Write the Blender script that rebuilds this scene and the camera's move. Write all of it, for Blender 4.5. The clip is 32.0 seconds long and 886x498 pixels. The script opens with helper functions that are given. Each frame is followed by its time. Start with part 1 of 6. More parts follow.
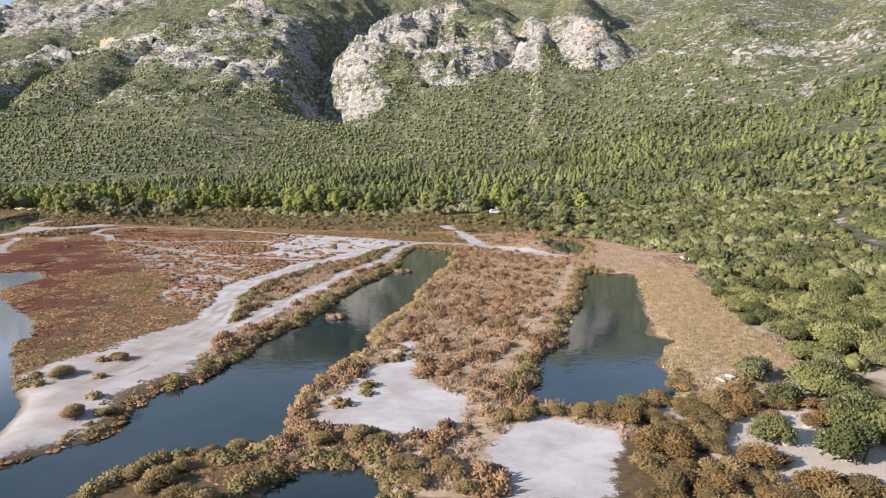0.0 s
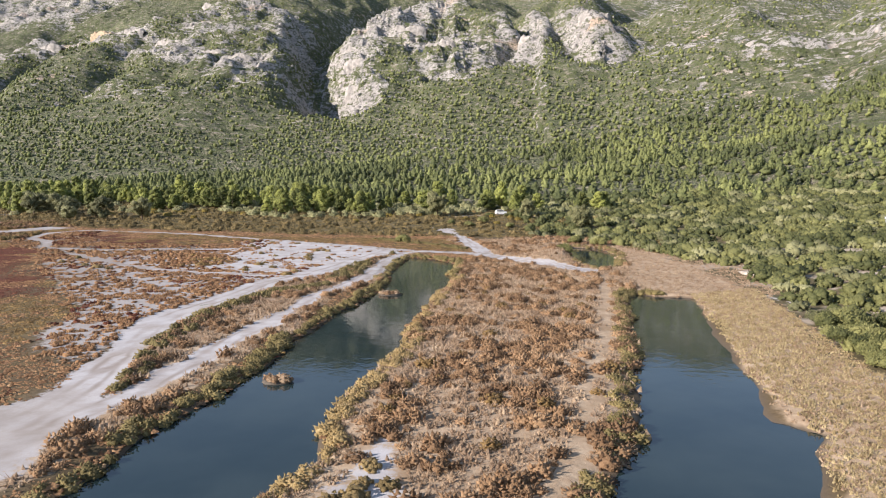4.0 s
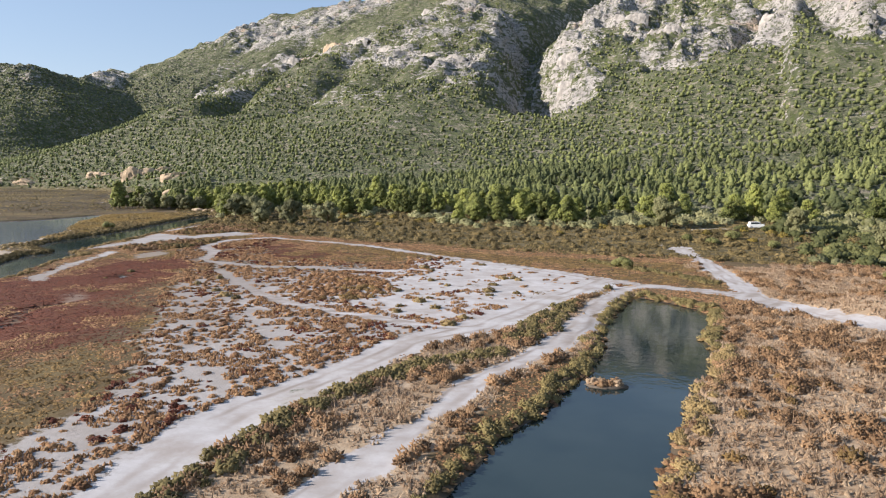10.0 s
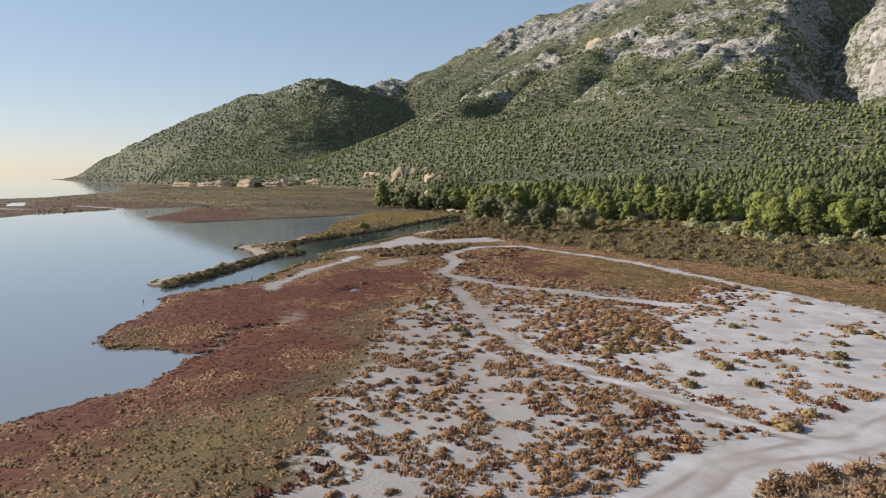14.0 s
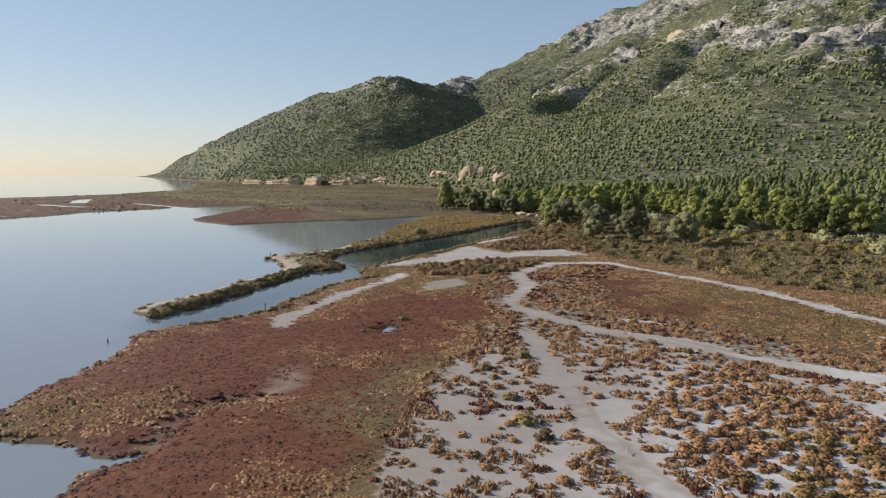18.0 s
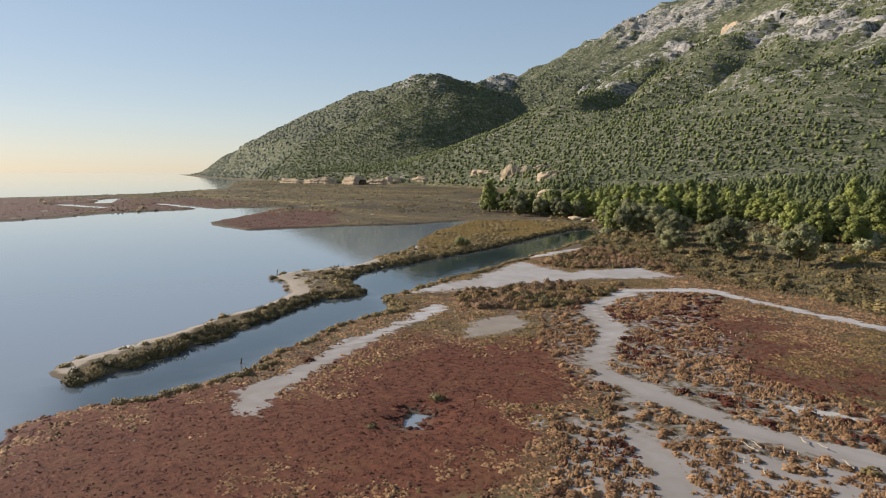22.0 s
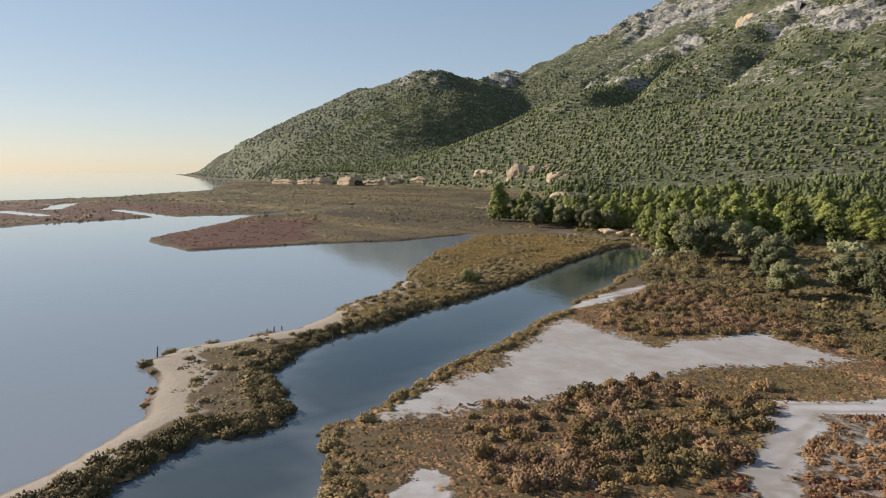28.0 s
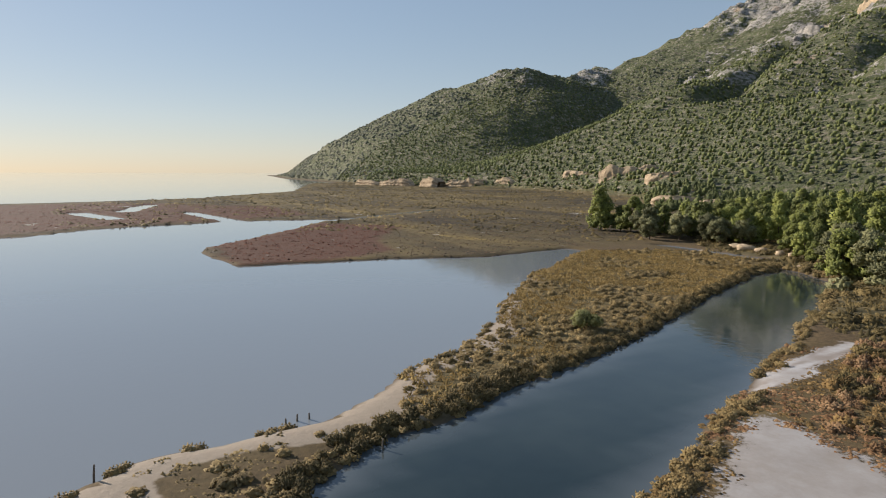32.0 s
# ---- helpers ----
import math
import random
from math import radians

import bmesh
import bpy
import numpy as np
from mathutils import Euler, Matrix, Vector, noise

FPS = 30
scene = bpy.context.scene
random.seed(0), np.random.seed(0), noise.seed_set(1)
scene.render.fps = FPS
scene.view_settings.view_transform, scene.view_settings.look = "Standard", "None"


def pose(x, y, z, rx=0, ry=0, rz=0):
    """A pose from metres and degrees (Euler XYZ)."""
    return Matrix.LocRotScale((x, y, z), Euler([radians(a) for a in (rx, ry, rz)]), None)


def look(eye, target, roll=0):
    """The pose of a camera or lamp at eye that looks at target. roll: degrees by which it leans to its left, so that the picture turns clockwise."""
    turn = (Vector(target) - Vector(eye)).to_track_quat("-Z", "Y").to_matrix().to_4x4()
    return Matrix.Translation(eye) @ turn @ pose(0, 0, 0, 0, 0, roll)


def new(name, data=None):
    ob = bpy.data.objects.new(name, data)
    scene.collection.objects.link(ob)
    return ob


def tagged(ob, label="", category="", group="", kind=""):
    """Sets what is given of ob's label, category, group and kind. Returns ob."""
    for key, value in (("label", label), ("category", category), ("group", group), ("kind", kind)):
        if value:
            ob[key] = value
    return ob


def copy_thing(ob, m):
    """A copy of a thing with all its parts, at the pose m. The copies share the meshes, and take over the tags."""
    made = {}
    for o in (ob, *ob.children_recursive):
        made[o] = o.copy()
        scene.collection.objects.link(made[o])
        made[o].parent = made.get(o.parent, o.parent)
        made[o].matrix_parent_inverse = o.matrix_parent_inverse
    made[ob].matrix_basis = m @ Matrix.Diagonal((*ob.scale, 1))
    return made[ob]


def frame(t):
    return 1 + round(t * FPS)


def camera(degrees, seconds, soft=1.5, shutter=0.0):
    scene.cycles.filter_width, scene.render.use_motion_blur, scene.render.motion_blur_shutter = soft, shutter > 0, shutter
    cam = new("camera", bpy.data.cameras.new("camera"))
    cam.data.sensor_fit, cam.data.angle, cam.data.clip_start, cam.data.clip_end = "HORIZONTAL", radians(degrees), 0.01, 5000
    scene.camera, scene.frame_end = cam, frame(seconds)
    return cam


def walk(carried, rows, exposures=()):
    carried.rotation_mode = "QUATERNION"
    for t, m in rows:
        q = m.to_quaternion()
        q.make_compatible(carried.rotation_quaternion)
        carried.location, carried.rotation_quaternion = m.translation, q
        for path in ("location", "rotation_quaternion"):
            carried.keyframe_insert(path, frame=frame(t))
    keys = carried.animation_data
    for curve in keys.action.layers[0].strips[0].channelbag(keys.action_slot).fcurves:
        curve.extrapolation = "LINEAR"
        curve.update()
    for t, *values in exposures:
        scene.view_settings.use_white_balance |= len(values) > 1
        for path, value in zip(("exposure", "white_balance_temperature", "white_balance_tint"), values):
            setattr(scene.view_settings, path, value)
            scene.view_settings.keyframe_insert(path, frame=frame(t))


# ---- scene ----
cam = camera(68.73, 32.0, soft=1.1)


def at_pose(x, y, z, tilt, lean, turn):
    return pose(x, y, z, tilt, 0, turn) @ pose(0, 0, 0, 0, 0, lean)


EXPOSURE = [(0, 1.02, 6080, 15), (8, 0.96, 6050, 14), (11, 0.92, 6100, 12), (14, 0.60, 6180, 11), (20, 0.55, 6280, 10), (27, 0.55, 6350, 10), (32, 0.44, 6400, 10)]
PATH = [
    (0.0, at_pose(-0.00, 0.00, 20.00, 83.48, 0.25, -0.00)),
    (1.0, at_pose(0.14, 7.57, 19.81, 83.37, 0.21, 0.03)),
    (2.0, at_pose(0.25, 15.60, 19.24, 83.36, 0.18, 0.04)),
    (2.5, at_pose(0.29, 19.72, 19.21, 83.36, 0.19, 0.04)),
    (4.5, at_pose(0.05, 35.08, 19.06, 83.35, 0.38, -0.01)),
    (5.0, at_pose(0.12, 38.97, 19.04, 83.38, 0.28, 0.49)),
    (6.0, at_pose(0.06, 46.53, 19.09, 83.39, 0.21, 2.48)),
    (7.0, at_pose(-0.30, 53.59, 19.08, 83.40, 0.11, 5.52)),
    (8.0, at_pose(-1.17, 60.47, 19.06, 83.39, 0.06, 9.24)),
    (9.0, at_pose(-2.42, 66.85, 19.17, 83.36, 0.09, 13.83)),
    (10.0, at_pose(-4.22, 73.38, 19.25, 83.33, -0.01, 18.40)),
    (11.0, at_pose(-6.65, 79.57, 19.31, 83.33, -0.01, 23.54)),
    (12.0, at_pose(-9.72, 85.62, 19.37, 83.33, -0.00, 29.50)),
    (13.0, at_pose(-13.72, 91.70, 19.36, 83.33, -0.08, 36.25)),
    (14.0, at_pose(-17.79, 96.85, 19.37, 83.33, -0.10, 40.71)),
    (14.5, at_pose(-19.80, 99.43, 19.40, 83.32, -0.06, 40.71)),
    (16.5, at_pose(-29.08, 110.90, 19.36, 83.19, 0.06, 40.91)),
    (17.0, at_pose(-31.69, 113.79, 19.41, 83.19, 0.08, 42.81)),
    (18.0, at_pose(-36.68, 118.89, 19.42, 83.22, 0.19, 46.77)),
    (19.0, at_pose(-42.04, 123.60, 19.32, 83.24, 0.13, 50.23)),
    (20.0, at_pose(-47.83, 128.26, 19.19, 83.22, 0.16, 50.35)),
    (21.0, at_pose(-53.49, 133.10, 19.31, 83.17, 0.23, 50.29)),
    (22.0, at_pose(-59.54, 138.23, 19.42, 83.13, 0.30, 50.25)),
    (23.0, at_pose(-65.86, 143.61, 19.51, 83.12, 0.25, 50.23)),
    (24.0, at_pose(-72.71, 149.53, 19.43, 83.13, 0.17, 50.21)),
    (25.0, at_pose(-78.83, 154.78, 19.62, 83.12, 0.18, 50.19)),
    (25.5, at_pose(-81.95, 157.40, 19.78, 83.09, 0.14, 50.19)),
    (27.5, at_pose(-94.82, 167.87, 20.07, 83.04, 0.22, 50.10)),
    (28.0, at_pose(-98.06, 170.51, 20.13, 83.07, 0.23, 50.36)),
    (29.0, at_pose(-104.36, 175.34, 20.18, 83.12, 0.28, 51.81)),
    (30.0, at_pose(-110.80, 179.84, 20.13, 83.14, 0.26, 54.41)),
    (31.0, at_pose(-117.07, 183.86, 20.06, 83.14, 0.24, 57.16)),
    (32.0, at_pose(-123.51, 187.79, 20.32, 83.12, 0.22, 57.70)),
]
walk(cam, PATH, EXPOSURE)

# ---- light ----
SUN_AZ = radians(114.6)          # turn to the left from +y
SUN_EL = radians(24)
world = bpy.data.worlds.new("world")
scene.world = world
world.use_nodes = True
wn = world.node_tree
sky = wn.nodes.new("ShaderNodeTexSky")
sky.sky_type = "NISHITA"
sky.sun_disc = False
sky.sun_elevation = SUN_EL
sky.sun_rotation = -SUN_AZ
sky.altitude = 0
sky.air_density, sky.dust_density, sky.ozone_density = 1.0, 0.15, 2.5
soft_sky = wn.nodes.new("ShaderNodeGamma")
soft_sky.inputs[1].default_value = 0.47
pale_sky = wn.nodes.new("ShaderNodeHueSaturation")
pale_sky.inputs["Saturation"].default_value = 1.28
pale_sky.inputs["Value"].default_value = 1.22
wn.links.new(sky.outputs[0], soft_sky.inputs[0])
wn.links.new(soft_sky.outputs[0], pale_sky.inputs["Color"])
blush = wn.nodes.new("ShaderNodeMix")
blush.data_type, blush.blend_type = "RGBA", "MULTIPLY"
blush.inputs[0].default_value = 1.0
blush.inputs[7].default_value = (1.025, 0.985, 1.0, 1)
wn.links.new(pale_sky.outputs[0], blush.inputs[6])
wn.links.new(blush.outputs[2], wn.nodes["Background"].inputs[0])
wn.nodes["Background"].inputs[1].default_value = 0.15
sun = new("sun", bpy.data.lights.new("sun", "SUN"))
sun.data.energy, sun.data.angle, sun.data.color = 5.0, radians(0.6), (1.0, 0.91, 0.80)
SUN_DIR = Vector((-math.sin(SUN_AZ) * math.cos(SUN_EL), math.cos(SUN_AZ) * math.cos(SUN_EL), math.sin(SUN_EL)))
sun.matrix_world = look(SUN_DIR * 300, (0, 0, 0))


# ---- numeric tools ----
def hash2(i, j, seed):
    n = (i * 374761393 + j * 668265263 + seed * 974634777) & 0x7FFFFFFF
    n = ((n ^ (n >> 13)) * 1274126177) & 0x7FFFFFFF
    return ((n ^ (n >> 16)) & 0xFFFF) / 65535.0


def value_noise(x, y, seed=0):
    i, j = np.floor(x).astype(np.int64), np.floor(y).astype(np.int64)
    u, v = x - i, y - j
    u, v = u * u * (3 - 2 * u), v * v * (3 - 2 * v)
    a, b = hash2(i, j, seed), hash2(i + 1, j, seed)
    c, d = hash2(i, j + 1, seed), hash2(i + 1, j + 1, seed)
    return (a * (1 - u) + b * u) * (1 - v) + (c * (1 - u) + d * u) * v


def fbm(x, y, size, octaves=4, seed=0):
    total, amp, norm = 0, 1.0, 0.0
    for k in range(octaves):
        total = total + amp * value_noise(x / size * 2 ** k, y / size * 2 ** k, seed + 17 * k)
        norm += amp
        amp *= 0.5
    return total / norm


def ridged(x, y, size, octaves=4, seed=0):
    total, amp, norm = 0, 1.0, 0.0
    for k in range(octaves):
        total = total + amp * (1 - np.abs(2 * value_noise(x / size * 2 ** k, y / size * 2 ** k, seed + 31 * k) - 1))
        norm += amp
        amp *= 0.5
    return total / norm


def smoothstep(a, b, x):
    t = np.clip((x - a) / (b - a), 0, 1)
    return t * t * (3 - 2 * t)


def seg_dist(x, y, line):
    """Distance to a polyline, and how far along it (0..n)."""
    best, along = np.full(x.shape, 1e9), np.zeros(x.shape)
    for k, ((ax, ay), (bx, by)) in enumerate(zip(line[:-1], line[1:])):
        dx, dy = bx - ax, by - ay
        s = np.clip(((x - ax) * dx + (y - ay) * dy) / (dx * dx + dy * dy), 0, 1)
        d = np.hypot(x - ax - s * dx, y - ay - s * dy)
        near = d < best
        best, along = np.where(near, d, best), np.where(near, k + s, along)
    return best, along


def area_dist(x, y, ring, reach=60.0):
    """Signed distance to an outline: negative inside; reach beyond its box."""
    out = np.full(x.shape, float(reach))
    px, py = [p[0] for p in ring], [p[1] for p in ring]
    box = (x > min(px) - reach) & (x < max(px) + reach) & (y > min(py) - reach) & (y < max(py) + reach)
    bx, by = x[box], y[box]
    d, _ = seg_dist(bx, by, list(ring) + [ring[0]])
    inside = np.zeros(bx.shape, bool)
    for (ax, ay), (cx, cy) in zip(ring, list(ring[1:]) + [ring[0]]):
        if ay == cy:
            continue
        cross = ((ay > by) != (cy > by)) & (bx < (cx - ax) * (by - ay) / (cy - ay) + ax)
        inside ^= cross
    out[box] = np.where(inside, -d, np.minimum(d, reach))
    return out


# ---- plan ----
CHANNEL = [(3, 169.4), (-6.9, 178.4), (-9.7, 157.1), (-9.6, 135.8), (-14.1, 117.4), (-16.6, 101), (-16.7, 91.8), (-18.6, 84.7),
           (-20.9, 77), (-22, 69.9), (-23.6, 59.7), (-26.7, 56.4), (-25, 47.5), (-31, 40.6), (-40, 30), (-30, 22), (-22.8, 38.1),
           (-21.4, 42.9), (-18.5, 45.4), (-15.3, 44), (-13, 45.8), (-12.5, 48.6), (-13.7, 51), (-13.1, 58.2), (-11.5, 64.7),
           (-9.3, 73), (-7.6, 86), (-4.8, 96.9), (-3.9, 109.5), (-1, 129.6), (1.4, 143.1)]
POOL = [(-11.9, 39.7), (-9.7, 41.9), (-5.5, 42.2), (-3.8, 40.7), (-3.2, 36), (-13, 35)]
POND = [(30.1, 133.3), (21.6, 102.3), (15.7, 80.8), (13, 72), (10.4, 67.7), (8.5, 59.8), (6.8, 54.6), (10.6, 54.2), (15, 54.8),
        (20.8, 56), (21.8, 63.4), (22.5, 68.4), (25.2, 71.8), (25.7, 73.7), (28.6, 76.2), (26.4, 79), (27.8, 86.5), (32.6, 105.4), (38.8, 130.4)]
BACK_POND = [(34, 198), (39.5, 197.4), (42.3, 185), (36.5, 165.6), (31.6, 160), (29, 166), (28.7, 177.1)]
SHORE = [(-20, -400), (-30, 20), (-34, 47.8), (-38, 56), (-42.2, 60.8), (-50.2, 75.6), (-48.7, 77), (-53.6, 84.4), (-68.2, 99.4), (-73.9, 108),
         (-76.8, 117.5), (-75.8, 122.5), (-78.1, 127.4), (-83.5, 130.9), (-86.7, 130.3), (-92.2, 125), (-96.5, 126.1),
         (-102.8, 131.9), (-109.5, 139.1), (-116.5, 144), (-117.4, 149.2), (-116.9, 152.8), (-117.5, 158.6), (-119.1, 163.7),
         (-121.8, 166.4), (-125.3, 173.3), (-129.6, 181.1), (-132.2, 189.2), (-136, 192.3), (-141, 193.3), (-141.5, 199.2),
         (-147.2, 213.3), (-150.6, 223.9), (-162.8, 257.1), (-179.5, 300.6), (-185.5, 312.4), (-200.6, 321.5)]
SPIT = [(-200.6, 321.5), (-197.1, 305.7), (-182.5, 266.3), (-172.5, 237.3), (-169.8, 224.4), (-166.2, 213.5), (-165.5, 208.3), (-161.5, 203),
        (-155.5, 196), (-146, 194), (-144, 189.8), (-145.6, 186), (-141.3, 177.5), (-136.8, 172.6), (-131, 162.7), (-127.3, 156.7),
        (-125.2, 152.1), (-123.4, 148.6), (-129.6, 147.7), (-132.4, 148.8), (-135, 153.5), (-138.2, 161.8), (-142.8, 169.3), (-147, 176.9),
        (-152.5, 183.6), (-160.5, 187.8), (-168, 188.8), (-170.9, 193), (-170.6, 198.7), (-171.8, 208.1), (-178.3, 216.9), (-181.9, 226),
        (-188, 235.4), (-199.7, 245.6), (-219.6, 268.1), (-243.8, 306)]
FAR_MARSH = [(-250.3, 307.3), (-247.1, 276.5), (-256.6, 254.9), (-257.9, 242.4), (-259.4, 232.4), (-262, 223.4), (-290, 222), (-301.9, 227),
             (-341.2, 264.2), (-380, 294), (-384, 248), (-379.1, 227.2), (-375, 205.9), (-360, 190), (-350, 172), (-330, 110),
             (-540, 60), (-578, 180), (-582, 215), (-606, 283.7), (-735, 402), (-1101, 559)]
SEA = SHORE + SPIT[1:] + FAR_MARSH + [(-1101, 605), (-1700, 715), (-2200, 850), (-2650, 965), (-2700, 1100), (-2600, 1400), (-2400, 6000), (-9000, 6000), (-9000, -9000), (-20, -9000)]
FOOT = [(29, -800), (30, 40), (35, 62), (38, 84), (42, 104), (50, 134), (52, 185), (36, 222), (-40, 228), (-110, 243), (-170, 278), (-215, 325), (-262, 372), (-325, 438),
        (-455, 558), (-585, 612), (-700, 628), (-820, 600), (-950, 570), (-1101, 625), (-1700, 730), (-2200, 870), (-2650, 990)]
HILL = FOOT + [(-2700, 9000), (9000, 9000), (9000, -800)]

CREEKS = [([(-83.5, 127), (-81.4, 133.2), (-85.8, 136.5), (-87.7, 141.6), (-86.3, 144.6)], 0.5), ([(-98.0, 166.6), (-99.2, 168.6)], 0.8),
          ([(-210, 331), (-240, 334)], 2.2), ([(-380, 255), (-450, 250)], 4.0), ([(-420, 215), (-470, 205)], 5.0), ([(-470, 225), (-530, 245)], 5.0),
          ([(-370, 290), (-400, 345), (-420, 375)], 3.0)]

# ridges of the mountain: crest line, slope to its left and to its right
RIDGES = [
    ([(-2620, 985, 0), (-2148, 1039, 98), (-1687, 1070, 194), (-1379, 1088, 234), (-1282, 1116, 240), (-1287, 1279, 236), (-1350, 1429, 276), (-1286, 1556, 316),
      (-1246, 1717, 396), (-1225, 1854, 456), (-1190, 1995, 532), (-850, 2080, 590), (-500, 2150, 630), (100, 2250, 645), (800, 2150, 600),
      (1300, 1900, 540), (2500, 2000, 480)], 0.55, 0.50),
    ([(-1050, 2030, 560), (-1000, 1834, 440), (-970, 1680, 330), (-975, 1540, 225)], 0.90, 0.85),
    ([(-1350, 1429, 272), (-1240, 1310, 195), (-1100, 1180, 112)], 0.80, 0.55),
    ([(-1246, 1717, 390), (-1150, 1590, 290), (-1100, 1450, 200)], 0.85, 0.75),
    ([(-300, 1950, 570), (-380, 1600, 440), (-402, 1357, 350), (-490, 1375, 326), (-597, 1405, 312), (-653, 1310, 268), (-710, 1235, 240),
      (-770, 1180, 206), (-818, 1060, 146), (-850, 950, 100), (-875, 850, 60)], 0.50, 0.75),
    ([(-402, 1357, 345), (-385, 1210, 262), (-310, 995, 178), (-300, 890, 108)], 0.55, 0.45),
    ([(-402, 1357, 345), (-305, 1311, 312), (-240, 1142, 208), (-188, 1003, 140), (-182, 925, 88)], 1.50, 0.42),
    ([(60, 2000, 570), (5, 1396, 364), (-91, 1272, 308), (-135, 1188, 260), (-166, 1122, 208), (-138, 960, 132), (-122, 880, 96)], 0.48, 1.50),
    ([(5, 1396, 364), (-17, 1181, 252), (-2, 1035, 206), (2, 940, 135)], 0.75, 0.62),
    ([(5, 1396, 364), (108, 1200, 292), (108, 1085, 236), (66, 985, 168), (28, 890, 104)], 1.25, 0.50),
    ([(300, 1700, 480), (165, 1250, 312), (146, 1086, 258), (116, 1009, 195), (80, 905, 128)], 0.42, 0.80),
    ([(300, 1500, 430), (216, 1100, 282), (206, 953, 238), (204, 905, 165), (195, 870, 122)], 1.00, 0.75),
    ([(900, 1800, 505), (456, 1156, 322), (378, 887, 224), (369, 726, 166), (320, 520, 78)], 0.45, 0.45),
    ([(800, 1100, 350), (495, 767, 204), (330, 430, 84)], 0.45, 0.42),
]
GORGES = [([(-150, 860), (-172, 960), (-212, 1100), (-235, 1250), (-200, 1500), (-120, 1800)], 38, 64), ([(42, 870), (92, 990), (130, 1090), (150, 1250)], 20, 34),
          ([(172, 870), (172, 960), (180, 1080)], 18, 22), ([(-930, 900), (-950, 1100), (-960, 1350), (-880, 1600)], 85, 60), ([(-585, 850), (-613, 941), (-645, 1050), (-650, 1150)], 28, 34), ([(-480, 830), (-470, 980), (-500, 1100)], 26, 14)]
# where bare limestone stands out of the green: line, half width, how much
CRAGS = [([(-520, 1385), (-402, 1345), (-308, 1312)], 66, 1.0), ([(-400, 1230), (-330, 1100), (-262, 1010), (-245, 950)], 90, 0.82), ([(-560, 1290), (-450, 1220)], 46, 0.55), ([(-620, 1405), (-565, 1390)], 34, 0.8),
         ([(-760, 1170), (-690, 1190), (-600, 1200), (-545, 1150), (-440, 1080), (-340, 1010), (-290, 985)], 46, 0.95),
         ([(-300, 1300), (-240, 1150), (-188, 1010), (-186, 930)], 40, 1.0), ([(-122, 880), (-145, 1000), (-160, 1122), (-91, 1272), (5, 1396)], 66, 1.0),
         ([(-17, 1200), (0, 1035), (2, 950)], 70, 0.9), ([(108, 1190), (104, 1075), (64, 985), (30, 895)], 46, 0.9),
         ([(165, 1240), (146, 1086), (116, 1009), (82, 910)], 44, 0.95), ([(216, 1090), (206, 950), (203, 890)], 44, 1.0), ([(250, 1000), (255, 930)], 20, 0.75),
         ([(300, 700), (345, 675), (400, 650)], 26, 0.72), ([(300, 890), (390, 860)], 44, 0.55), ([(328, 738), (332, 728)], 9, 1.1), ([(420, 800), (470, 700)], 40, 0.5),
         ([(-1210, 1820), (-1085, 1780), (-1000, 1810), (-900, 1980)], 150, 1.0), ([(-1120, 1590), (-1050, 1480)], 50, 0.5), ([(-1345, 1430), (-1300, 1350), (-1230, 1290)], 46, 0.85),
         ([(-1215, 1085), (-1300, 1095), (-1330, 1075)], 40, 0.6), ([(-830, 1060), (-760, 1050), (-690, 1010), (-660, 985)], 60, 0.75), ([(-520, 900), (-380, 860), (-280, 850)], 46, 0.42),
         ([(-900, 1480), (-830, 1280)], 50, 0.6)]


